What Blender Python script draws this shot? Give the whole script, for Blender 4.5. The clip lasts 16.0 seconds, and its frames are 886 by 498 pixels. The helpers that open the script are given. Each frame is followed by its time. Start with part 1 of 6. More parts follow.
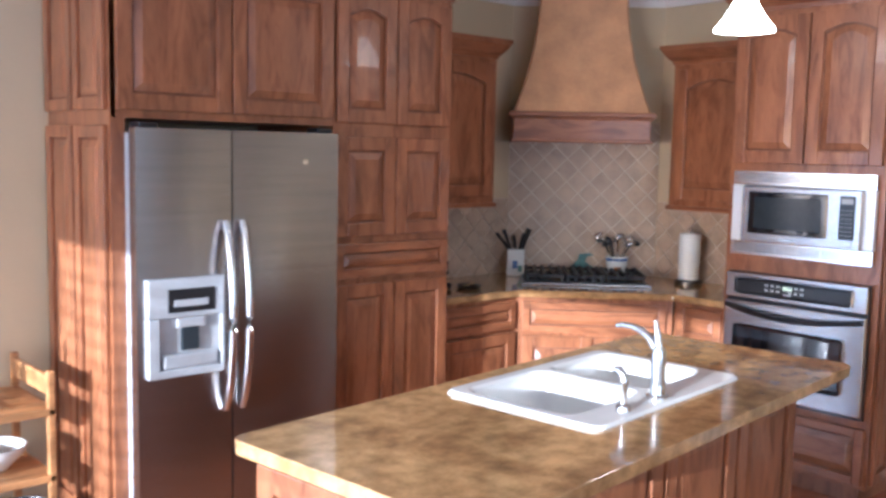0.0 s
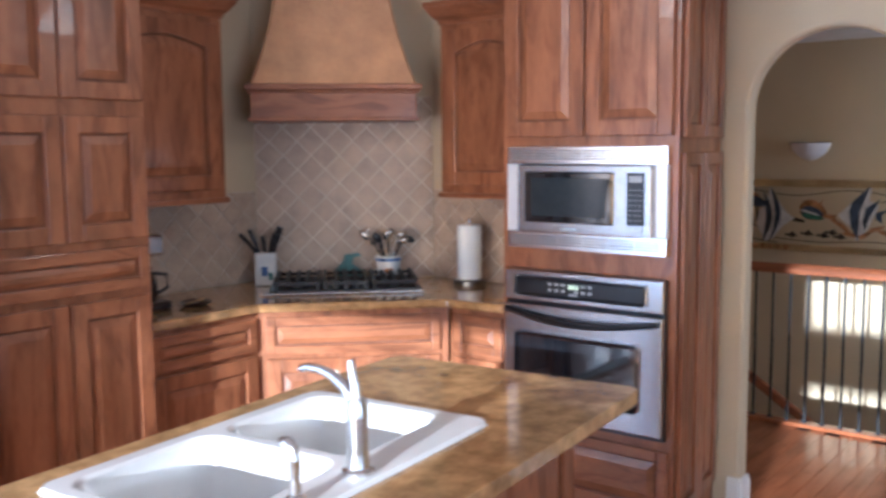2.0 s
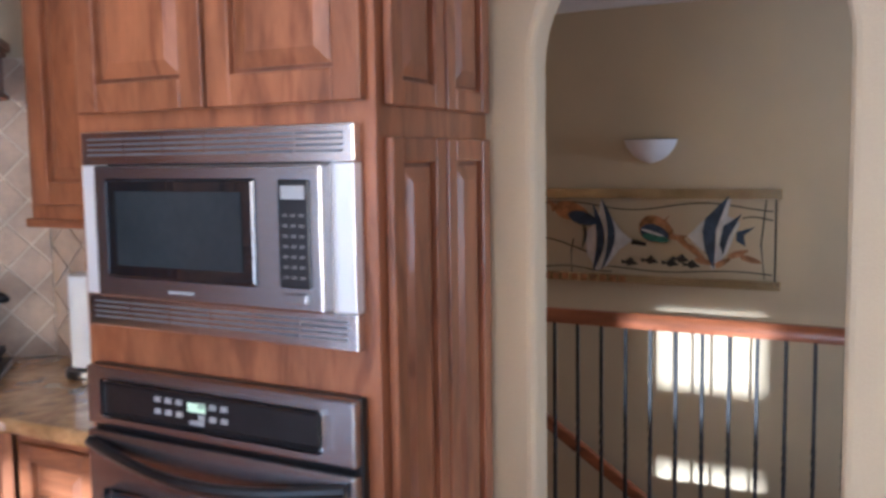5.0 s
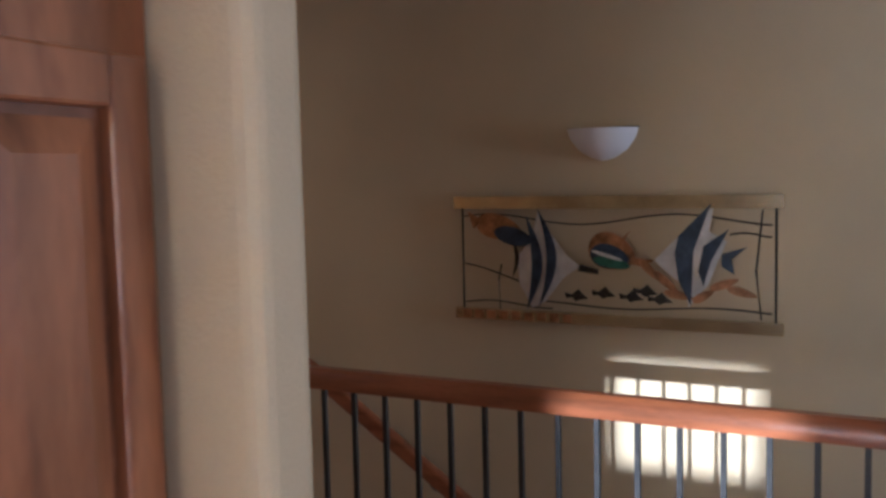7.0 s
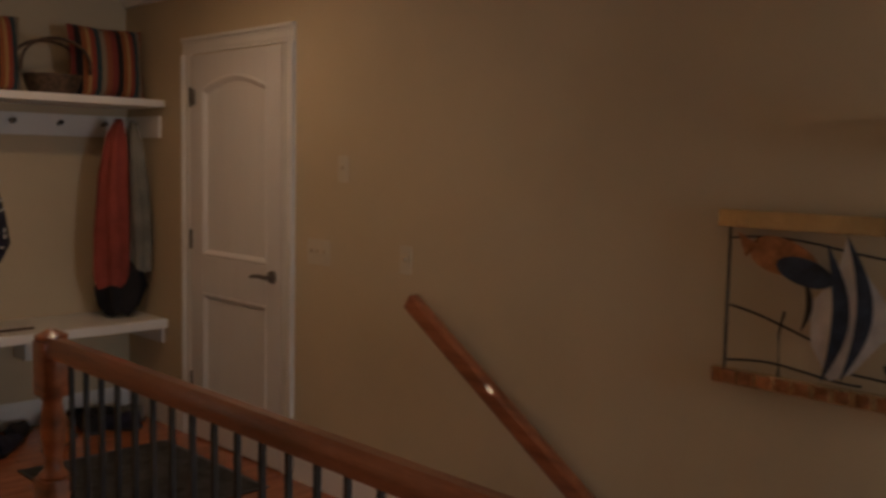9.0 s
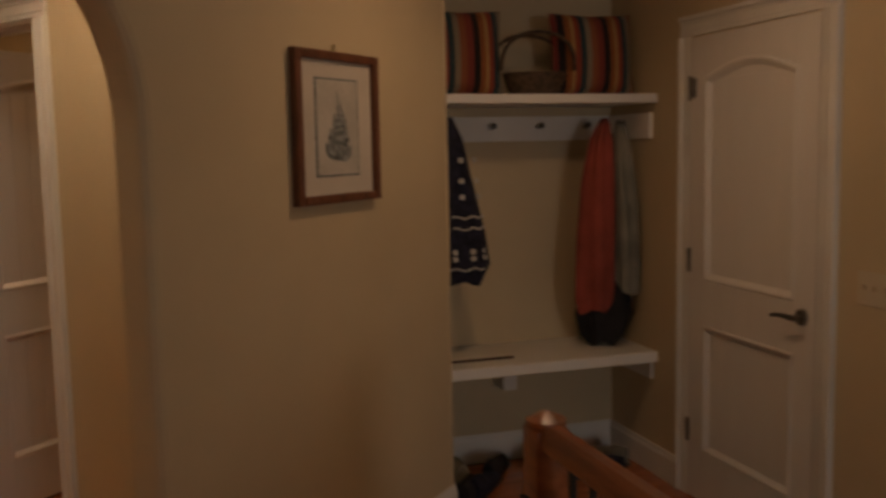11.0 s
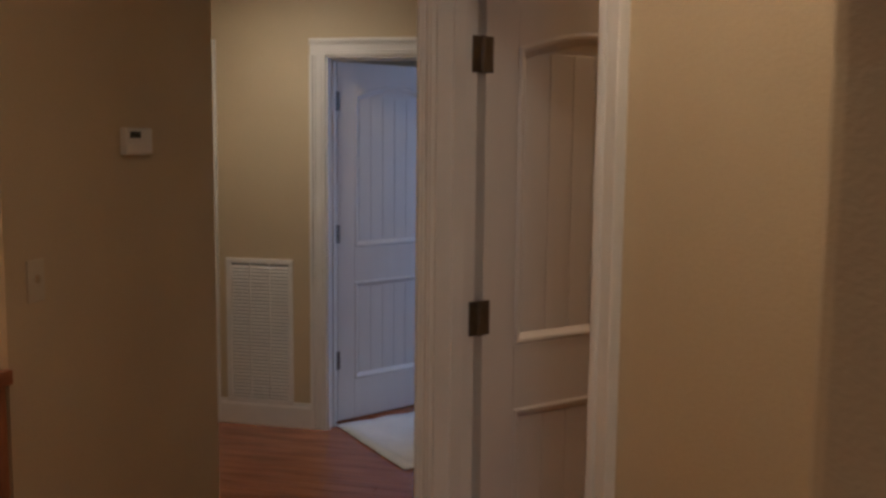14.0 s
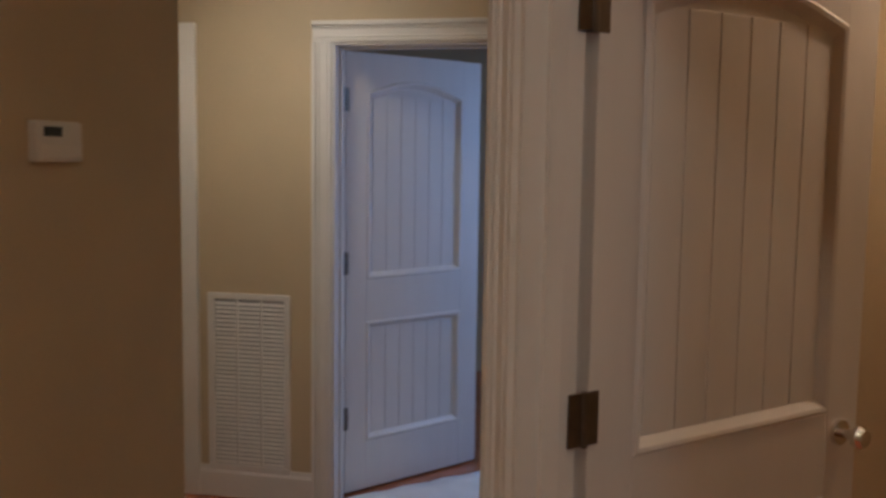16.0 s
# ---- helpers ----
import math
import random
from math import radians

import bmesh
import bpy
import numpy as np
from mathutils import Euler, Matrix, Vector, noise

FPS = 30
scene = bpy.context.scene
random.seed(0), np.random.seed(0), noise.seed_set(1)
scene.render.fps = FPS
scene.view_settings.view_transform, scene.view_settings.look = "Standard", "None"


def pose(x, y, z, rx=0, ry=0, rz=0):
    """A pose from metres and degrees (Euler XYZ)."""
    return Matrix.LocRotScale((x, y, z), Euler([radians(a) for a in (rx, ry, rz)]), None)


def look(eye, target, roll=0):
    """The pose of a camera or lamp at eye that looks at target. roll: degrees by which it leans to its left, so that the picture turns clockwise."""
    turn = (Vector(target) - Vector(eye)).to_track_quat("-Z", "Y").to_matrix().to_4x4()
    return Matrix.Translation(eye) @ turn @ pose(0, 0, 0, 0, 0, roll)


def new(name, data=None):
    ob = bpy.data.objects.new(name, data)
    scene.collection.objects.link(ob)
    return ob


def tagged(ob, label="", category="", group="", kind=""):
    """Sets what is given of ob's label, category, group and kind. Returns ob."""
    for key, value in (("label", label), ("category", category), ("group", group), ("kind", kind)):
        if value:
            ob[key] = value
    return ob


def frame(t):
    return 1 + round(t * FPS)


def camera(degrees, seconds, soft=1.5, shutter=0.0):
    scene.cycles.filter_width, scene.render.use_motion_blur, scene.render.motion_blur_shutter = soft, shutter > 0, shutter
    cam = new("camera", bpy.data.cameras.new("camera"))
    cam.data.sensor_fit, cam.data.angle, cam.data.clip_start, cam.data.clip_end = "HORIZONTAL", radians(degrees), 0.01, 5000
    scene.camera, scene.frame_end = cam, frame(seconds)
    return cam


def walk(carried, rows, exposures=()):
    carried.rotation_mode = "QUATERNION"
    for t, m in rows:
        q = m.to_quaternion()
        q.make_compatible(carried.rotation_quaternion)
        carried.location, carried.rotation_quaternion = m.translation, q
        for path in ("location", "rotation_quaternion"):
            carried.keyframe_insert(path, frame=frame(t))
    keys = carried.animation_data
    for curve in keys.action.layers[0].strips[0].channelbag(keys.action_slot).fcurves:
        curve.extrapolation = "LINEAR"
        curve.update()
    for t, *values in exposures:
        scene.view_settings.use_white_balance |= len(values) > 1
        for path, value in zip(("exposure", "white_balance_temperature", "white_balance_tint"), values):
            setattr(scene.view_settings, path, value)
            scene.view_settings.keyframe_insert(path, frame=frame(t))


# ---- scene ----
cam = camera(50.45, 16.0, soft=3.0, shutter=0.4)
PATH = [
    (0.0, pose(0.784, 0.074, 1.700, 84.00, -1.21, -41.87)),
    (0.5, pose(1.027, 0.160, 1.689, 84.16, -0.02, -43.24)),
    (1.0, pose(1.259, 0.243, 1.667, 83.77, 0.74, -44.71)),
    (1.5, pose(1.524, 0.344, 1.649, 83.73, 0.26, -47.61)),
    (2.0, pose(1.822, 0.424, 1.631, 83.78, 0.44, -51.90)),
    (2.5, pose(2.157, 0.518, 1.602, 83.83, 0.23, -56.03)),
    (3.0, pose(2.487, 0.624, 1.587, 83.95, -0.44, -57.35)),
    (3.5, pose(2.817, 0.747, 1.582, 84.25, -0.46, -58.79)),
    (4.0, pose(3.119, 0.825, 1.577, 84.16, 0.63, -58.24)),
    (4.5, pose(3.465, 0.901, 1.566, 84.32, 1.73, -58.83)),
    (5.0, pose(3.791, 0.977, 1.559, 84.44, 0.86, -60.27)),
    (5.2, pose(3.926, 1.006, 1.559, 84.54, 1.05, -60.84)),
    (7.3, pose(5.324, 1.409, 1.480, 85.32, 1.34, -62.09)),
    (7.5, pose(5.435, 1.441, 1.479, 85.33, 1.53, -61.15)),
    (8.0, pose(5.838, 1.425, 1.469, 85.51, 0.17, -53.36)),
    (8.2, pose(5.946, 1.486, 1.469, 85.43, -0.49, -51.78)),
    (10.3, pose(6.293, 2.231, 1.572, 83.55, 0.50, -27.76)),
    (10.5, pose(6.339, 2.351, 1.578, 83.40, 0.61, -25.01)),
    (11.0, pose(6.439, 2.643, 1.584, 83.75, 1.13, -17.55)),
    (11.5, pose(6.473, 2.942, 1.565, 84.60, 1.22, -11.08)),
    (12.0, pose(6.481, 3.258, 1.572, 84.88, -0.02, -7.37)),
    (12.5, pose(6.445, 3.557, 1.577, 84.02, 0.34, -2.24)),
    (13.0, pose(6.390, 3.754, 1.590, 83.67, 0.95, 4.82)),
    (13.5, pose(6.325, 4.067, 1.591, 83.60, 0.28, 10.52)),
    (14.0, pose(6.218, 4.355, 1.590, 83.43, -0.61, 13.03)),
    (14.5, pose(6.125, 4.619, 1.586, 83.33, -0.16, 15.26)),
    (15.0, pose(6.030, 4.871, 1.586, 83.47, 0.66, 19.27)),
    (15.5, pose(5.925, 5.091, 1.584, 84.16, -0.43, 17.55)),
    (16.0, pose(5.843, 5.280, 1.562, 84.27, -0.78, 12.90)),
]
EXPO = [(0.0, 1.33, 4850, 10), (3.0, 1.36, 4750, 10), (5.2, 1.46, 4700, 10), (7.3, 1.14, 4900, 11), (8.2, 1.08, 5250, 12), (10.3, 0.66, 6850, 15), (11.5, 0.64, 6750, 15), (12.5, 0.63, 6050, 13), (13.0, 0.66, 5900, 12), (14.5, 0.86, 5600, 11), (16.0, 1.02, 5500, 10)]
walk(cam, PATH, EXPO)

# ---- world and light ----
SUN_EL, SUN_AZ = 9.0, math.atan2(0.22, 1.0)          # the light travels along (1, 0.22), low
world = bpy.data.worlds.new("world")
scene.world = world
world.use_nodes = True
wn = world.node_tree
sky = wn.nodes.new("ShaderNodeTexSky")
sky.sky_type, sky.sun_disc = "NISHITA", False
sky.sun_elevation, sky.sun_rotation = radians(SUN_EL), radians(257.0)
wn.links.new(sky.outputs[0], wn.nodes["Background"].inputs[0])
wn.nodes["Background"].inputs[1].default_value = 0.12
sun = new("sun", bpy.data.lights.new("sun", "SUN"))
sun.data.energy, sun.data.angle, sun.data.color = 5.0, radians(0.6), (1.0, 0.92, 0.80)
sd = Vector((math.cos(SUN_AZ) * math.cos(radians(SUN_EL)), math.sin(SUN_AZ) * math.cos(radians(SUN_EL)), -math.sin(radians(SUN_EL))))
sun.matrix_world = look((-20, -6, 6), Vector((-20, -6, 6)) + sd)


def area(name, eye, target, w, h, watts, color):
    ob = new(name, bpy.data.lights.new(name, "AREA"))
    ob.data.shape, ob.data.size, ob.data.size_y, ob.data.energy, ob.data.color = "RECTANGLE", w, h, watts, color
    ob.matrix_world = look(eye, target)
    return ob


area("window_light", (-2.3, 1.7, 1.1), (3, 1.9, 1.1), 2.8, 1.6, 50, (0.80, 0.90, 1.0))
area("north_window_light", (-0.6, 4.24, 1.1), (0.6, 0, 1.0), 2.1, 1.5, 29, (0.62, 0.80, 1.0))
# Added fill from the south, set at an assumed window.
area("south_fill_light", (1.3, -2.85, 1.35), (2.5, 2, 1.2), 2.5, 1.6, 24, (0.80, 0.90, 1.0))
# Added fill for the stairwell wall, set at an assumed window.
area("stair_fill_light", (7.95, -1.9, 1.35), (8.0, 3, 0.9), 1.1, 1.2, 16, (0.97, 0.96, 0.94))
area("far_room_light", (6.7, 10.5, 1.4), (4.9, 9.4, 0.4), 1.2, 1.4, 9, (0.42, 0.60, 1.0))
WARM, WHITE = (1.0, 0.60, 0.30), (1.0, 0.82, 0.60)
# Unseen lamps: first three placed from the shading, last two added as fill.
LAMPS = ((7.75, 5.35, 2.5, WARM), (4.35, 8.40, 2.9, WHITE), (6.7, 7.7, 3.0, WARM), (3.7, 5.6, 4.0, WARM), (5.95, 5.55, 2.6, (1.0, 0.72, 0.44)))
for lx, ly, watts, tone in LAMPS:
    area("unseen_lamp_light", (lx, ly, 2.435), (lx, ly, 0), 0.15, 0.15, watts, tone)


# ---- materials ----
def mat(name, color, rough=0.5, metal=0.0, vary=0.12, scale=6.0, bump=0.02, bscale=60.0, stretch=(1, 1, 1), dark=None, coat=0.0, spec=0.5):
    """A base colour that drifts between two tones at a large scale, with fine grain in colour and relief."""
    m = bpy.data.materials.new(name)
    m.use_nodes = True
    nt = m.node_tree
    b = nt.nodes["Principled BSDF"]
    tc = nt.nodes.new("ShaderNodeTexCoord")
    mp = nt.nodes.new("ShaderNodeMapping")
    mp.inputs["Scale"].default_value = stretch
    nt.links.new(tc.outputs["Object"], mp.inputs[0])
    info = nt.nodes.new("ShaderNodeObjectInfo")
    off = nt.nodes.new("ShaderNodeVectorMath")
    off.operation = "MULTIPLY_ADD"
    off.inputs[1].default_value = (17.0, 11.0, 5.0)
    nt.links.new(info.outputs["Random"], off.inputs[0])
    nt.links.new(mp.outputs[0], off.inputs[2])
    n1 = nt.nodes.new("ShaderNodeTexNoise")
    n1.inputs["Scale"].default_value, n1.inputs["Detail"].default_value = scale, 5
    n2 = nt.nodes.new("ShaderNodeTexNoise")
    n2.inputs["Scale"].default_value, n2.inputs["Detail"].default_value = bscale, 4
    nt.links.new(off.outputs[0], n1.inputs[0])
    nt.links.new(off.outputs[0], n2.inputs[0])
    ramp = nt.nodes.new("ShaderNodeValToRGB")
    d = dark or [c * (1 - 2.2 * vary) for c in color]
    ramp.color_ramp.elements[0].position, ramp.color_ramp.elements[1].position = 0.32, 0.66
    ramp.color_ramp.elements[0].color, ramp.color_ramp.elements[1].color = (*d, 1), (*[min(1, c * (1 + vary)) for c in color], 1)
    nt.links.new(n1.outputs[0], ramp.inputs[0])
    fine = nt.nodes.new("ShaderNodeMixRGB")
    fine.blend_type, fine.inputs[0].default_value = "OVERLAY", min(0.5, 1.6 * vary)
    nt.links.new(ramp.outputs[0], fine.inputs[1])
    nt.links.new(n2.outputs[0], fine.inputs[2])
    nt.links.new(fine.outputs[0], b.inputs["Base Color"])
    b.inputs["Roughness"].default_value, b.inputs["Metallic"].default_value = rough, metal
    b.inputs["Coat Weight"].default_value, b.inputs["Specular IOR Level"].default_value = coat, spec
    if bump:
        bp = nt.nodes.new("ShaderNodeBump")
        bp.inputs["Strength"].default_value, bp.inputs["Distance"].default_value = min(1, bump * 10), 0.004
        nt.links.new(n2.outputs[0], bp.inputs["Height"])
        nt.links.new(bp.outputs[0], b.inputs["Normal"])
    return m


def glow(name, color, strength):
    m = mat(name, (0.85, 0.83, 0.8), 0.4, vary=0.02)
    b = m.node_tree.nodes["Principled BSDF"]
    b.inputs["Emission Color"].default_value, b.inputs["Emission Strength"].default_value = (*color, 1), strength
    return m


def knots(m, amount=0.5):
    """Dark knots and flame figure for a knotty wood."""
    nt = m.node_tree
    b = nt.nodes["Principled BSDF"]
    src = b.inputs["Base Color"].links[0].from_socket
    mp = nt.nodes["Mapping"]
    n = nt.nodes.new("ShaderNodeTexNoise")
    n.inputs["Scale"].default_value, n.inputs["Detail"].default_value, n.inputs["Distortion"].default_value = 2.6, 3, 2.4
    nt.links.new(nt.nodes["Vector Math"].outputs[0], n.inputs[0])
    r = nt.nodes.new("ShaderNodeValToRGB")
    e = r.color_ramp.elements
    e[0].position, e[0].color = 0.34, (0.32, 0.22, 0.17, 1)
    e[1].position, e[1].color = 0.52, (1, 1, 1, 1)
    nt.links.new(n.outputs[0], r.inputs[0])
    mx = nt.nodes.new("ShaderNodeMixRGB")
    mx.blend_type, mx.inputs[0].default_value = "MULTIPLY", amount
    nt.links.new(src, mx.inputs[1])
    nt.links.new(r.outputs[0], mx.inputs[2])
    nt.links.new(mx.outputs[0], b.inputs["Base Color"])
    return m


WOOD = knots(mat("alder_wood", (0.335, 0.130, 0.055), 0.36, vary=0.13, scale=3.0, bump=0.008, bscale=34, stretch=(4, 4, 0.9), coat=0.15))
WOOD_H = knots(mat("alder_wood_level", (0.335, 0.130, 0.055), 0.36, vary=0.13, scale=3.0, bump=0.008, bscale=34, stretch=(0.9, 4, 4), coat=0.15))
GLAZE = mat("dark_glaze_wood", (0.21, 0.080, 0.036), 0.5, vary=0.2, scale=8)
RAILW = mat("stained_rail_wood", (0.33, 0.11, 0.045), 0.3, vary=0.2, scale=4, stretch=(6, 0.6, 6), coat=0.3)
PINE = mat("honey_pine", (0.50, 0.24, 0.09), 0.42, vary=0.18, scale=4, stretch=(0.8, 5, 5))
FLOORW = mat("floor_boards", (0.40, 0.135, 0.055), 0.22, vary=0.12, scale=3, bump=0.006, stretch=(1.0, 5, 5), coat=0.3)
JOINT = mat("floor_joint", (0.08, 0.03, 0.015), 0.7)
STEEL = mat("brushed_steel", (0.43, 0.415, 0.42), 0.27, 1.0, vary=0.04, scale=4, bump=0.004, bscale=90, stretch=(0.3, 0.3, 14))
STEEL_B = mat("bright_trim_steel", (0.74, 0.74, 0.75), 0.20, 1.0, vary=0.03, scale=4, bump=0.003)
# Near-white base stands in for the window reflected in the microwave's side strips.
SATIN_GLARE = mat("satin_trim_glare", (0.84, 0.85, 0.87), 0.34, 0.35, vary=0.02, scale=4, bump=0.002)
SLOT = mat("grey_vent_slot", (0.20, 0.19, 0.19), 0.5, 0.6, vary=0.06)
CHROME = mat("satin_nickel", (0.72, 0.70, 0.68), 0.2, 1.0, vary=0.04)
BRONZE = mat("dark_nickel", (0.22, 0.20, 0.18), 0.35, 1.0, vary=0.1)
PLASTIC = mat("grey_plastic", (0.42, 0.43, 0.45), 0.4, vary=0.06)
BLACK = mat("black_enamel", (0.012, 0.012, 0.014), 0.3, vary=0.2)
IRON = mat("black_iron", (0.02, 0.02, 0.022), 0.5, vary=0.3, bump=0.04)
GLASSB = mat("dark_oven_glass", (0.012, 0.013, 0.016), 0.04, vary=0.1, bump=0, spec=1.0)
MESHW = mat("grey_screen_glass", (0.030, 0.038, 0.045), 0.10, vary=0.1, bump=0, spec=0.4)
WALLK = mat("tan_wall_paint", (0.60, 0.49, 0.32), 0.62, vary=0.04, scale=1.5, bump=0.03, bscale=180)
CEIL = mat("ceiling_paint", (0.80, 0.78, 0.72), 0.9, vary=0.03, scale=2, bump=0.03, bscale=150)
TRIM = mat("white_trim_paint", (0.80, 0.78, 0.74), 0.42, vary=0.03, scale=3, bump=0.006)
DOORP = mat("white_door_paint", (0.74, 0.71, 0.68), 0.40, vary=0.012, scale=3, bump=0.004, bscale=70, stretch=(5, 5, 1))
SINKW = mat("white_enamel", (0.86, 0.85, 0.82), 0.12, vary=0.03, bump=0, coat=0.5)
TILE = mat("travertine_tile", (0.51, 0.385, 0.28), 0.5, vary=0.10, scale=9, bump=0.04, bscale=50)
GROUT = mat("pale_grout", (0.72, 0.64, 0.53), 0.85, vary=0.08, bump=0.05)
PLASTER = mat("amber_plaster", (0.64, 0.35, 0.17), 0.6, vary=0.08, scale=7, bump=0.06, bscale=45)
PAPER = mat("white_paper", (0.86, 0.86, 0.85), 0.9, vary=0.03, bump=0.05, bscale=120)
CERAM = mat("glazed_white_ceramic", (0.74, 0.73, 0.70), 0.25, vary=0.05, coat=0.3)
BLUE = mat("blue_glaze", (0.06, 0.12, 0.3), 0.3, vary=0.3, scale=20)
ORANGEG = mat("rust_glaze", (0.45, 0.17, 0.05), 0.4, vary=0.3, scale=20)
TEAL = mat("teal_ceramic", (0.08, 0.20, 0.19), 0.35, vary=0.3, scale=14)
BRASS = mat("pale_brass", (0.76, 0.68, 0.50), 0.16, 1.0, vary=0.12, scale=5)
WIRE = mat("dark_wire", (0.07, 0.065, 0.06), 0.4, 0.8, vary=0.2)
FISHW = mat("pearl_metal", (0.74, 0.74, 0.74), 0.3, 0.5, vary=0.1, scale=12)
FISHB = mat("slate_blue_metal", (0.05, 0.075, 0.12), 0.35, 0.4, vary=0.25, scale=14)
FISHO = mat("copper_metal", (0.50, 0.26, 0.13), 0.35, 0.7, vary=0.25, scale=14)
FISHG = mat("green_metal", (0.05, 0.17, 0.12), 0.35, 0.4, vary=0.25, scale=14)
OPAL = mat("opal_glass", (0.80, 0.80, 0.86), 0.3, vary=0.03, bump=0)
NAVY = mat("navy_knit", (0.018, 0.02, 0.04), 0.95, vary=0.3, scale=30, bump=0.08, bscale=200)
KNITW = mat("cream_knit", (0.62, 0.60, 0.56), 0.95, vary=0.1, bump=0.06, bscale=200)
REDC = mat("coral_cloth", (0.34, 0.065, 0.045), 0.9, vary=0.15, bump=0.05, bscale=120)
GREYC = mat("sage_grey_cloth", (0.22, 0.21, 0.17), 0.9, vary=0.15, bump=0.05, bscale=120)
BLACKC = mat("black_cloth", (0.015, 0.014, 0.016), 0.95, vary=0.3, bump=0.06, bscale=140)
MATC = mat("charcoal_mat", (0.05, 0.05, 0.05), 0.98, vary=0.3, scale=12, bump=0.1, bscale=250)
WICKER = mat("dark_wicker", (0.10, 0.06, 0.035), 0.7, vary=0.3, scale=40, bump=0.1, bscale=120)
FRAMEW = mat("walnut_frame", (0.14, 0.05, 0.025), 0.35, vary=0.2, scale=6, stretch=(6, 6, 1))
IVORY = mat("ivory_plastic", (0.62, 0.55, 0.42), 0.4, vary=0.03)
PRINTP = mat("aged_print_paper", (0.48, 0.45, 0.40), 0.9, vary=0.08)
MATB = mat("cream_mount", (0.55, 0.50, 0.43), 0.9, vary=0.03)
INK = mat("ink_wash", (0.22, 0.24, 0.24), 0.9, vary=0.42, scale=70, bscale=160)
SLATE = mat("tan_plate", (0.56, 0.46, 0.31), 0.5, vary=0.03)
LAMPG = glow("lit_opal_glass", (1.0, 0.86, 0.66), 9.0)
DISPLAY = glow("green_display", (0.25, 0.6, 0.2), 0.25)


def granite():
    m = mat("tan_granite", (0.50, 0.30, 0.13), 0.09, vary=0.16, scale=16, bump=0, bscale=90, coat=0.4)
    nt = m.node_tree
    b = nt.nodes["Principled BSDF"]
    src = b.inputs["Base Color"].links[0].from_socket
    w = nt.nodes.new("ShaderNodeTexNoise")
    w.inputs["Scale"].default_value, w.inputs["Detail"].default_value, w.inputs["Distortion"].default_value = 2.2, 8, 1.6
    nt.links.new(nt.nodes["Vector Math"].outputs[0], w.inputs[0])
    r = nt.nodes.new("ShaderNodeValToRGB")
    e = r.color_ramp.elements
    e[0].position, e[0].color = 0.36, (0.5, 0.4, 0.32, 1)
    e[1].position, e[1].color = 0.56, (1.3, 1.28, 1.2, 1)
    nt.links.new(w.outputs[0], r.inputs[0])
    mx = nt.nodes.new("ShaderNodeMixRGB")
    mx.blend_type, mx.inputs[0].default_value = "MULTIPLY", 0.55
    nt.links.new(src, mx.inputs[1])
    nt.links.new(r.outputs[0], mx.inputs[2])
    nt.links.new(mx.outputs[0], b.inputs["Base Color"])
    return m


def serape():
    """Woven stripes of rust, gold, black and teal across a cushion."""
    m = mat("striped_weave", (0.4, 0.1, 0.05), 0.95, vary=0.2, bump=0.08, bscale=160)
    nt = m.node_tree
    b = nt.nodes["Principled BSDF"]
    sep = nt.nodes.new("ShaderNodeSeparateXYZ")
    nt.links.new(nt.nodes["Texture Coordinate"].outputs["Object"], sep.inputs[0])
    mul = nt.nodes.new("ShaderNodeMath")
    mul.operation, mul.inputs[1].default_value = "MULTIPLY", 4.6
    nt.links.new(sep.outputs[0], mul.inputs[0])
    fr = nt.nodes.new("ShaderNodeMath")
    fr.operation = "FRACT"
    nt.links.new(mul.outputs[0], fr.inputs[0])
    r = nt.nodes.new("ShaderNodeValToRGB")
    r.color_ramp.interpolation = "CONSTANT"
    cols = [(0.0, (0.22, 0.04, 0.03)), (0.16, (0.015, 0.012, 0.012)), (0.3, (0.28, 0.09, 0.03)), (0.42, (0.42, 0.25, 0.09)),
            (0.5, (0.27, 0.05, 0.03)), (0.62, (0.02, 0.05, 0.06)), (0.74, (0.25, 0.2, 0.14)), (0.86, (0.27, 0.09, 0.04))]
    for i, (p, c) in enumerate(cols):
        e = r.color_ramp.elements[i] if i < 2 else r.color_ramp.elements.new(p)
        e.position, e.color = p, (*c, 1)
    nt.links.new(fr.outputs[0], r.inputs[0])
    nt.links.new(r.outputs[0], b.inputs["Base Color"])
    return m


GRANITE, SERAPE = granite(), serape()


# ---- builders ----
def box(bm, x0, x1, y0, y1, z0, z1, bev=0.0, m=None):
    c = ((x0 + x1) / 2, (y0 + y1) / 2, (z0 + z1) / 2)
    t = Matrix.LocRotScale(c, None, (abs(x1 - x0), abs(y1 - y0), abs(z1 - z0)))
    r = bmesh.ops.create_cube(bm, size=1.0, matrix=(m @ t) if m else t)
    if bev:
        vs = set(r["verts"])
        es = [e for e in bm.edges if e.verts[0] in vs and e.verts[1] in vs]
        bmesh.ops.bevel(bm, geom=es, offset=bev, segments=2, affect="EDGES", profile=0.5)


def cyl(bm, p, q, r0, r1=None, seg=16):
    p, q = Vector(p), Vector(q)
    d = q - p
    m = Matrix.Translation((p + q) / 2) @ d.to_track_quat("Z", "Y").to_matrix().to_4x4()
    bmesh.ops.create_cone(bm, cap_ends=True, segments=seg, radius1=r0, radius2=r0 if r1 is None else r1, depth=d.length, matrix=m)


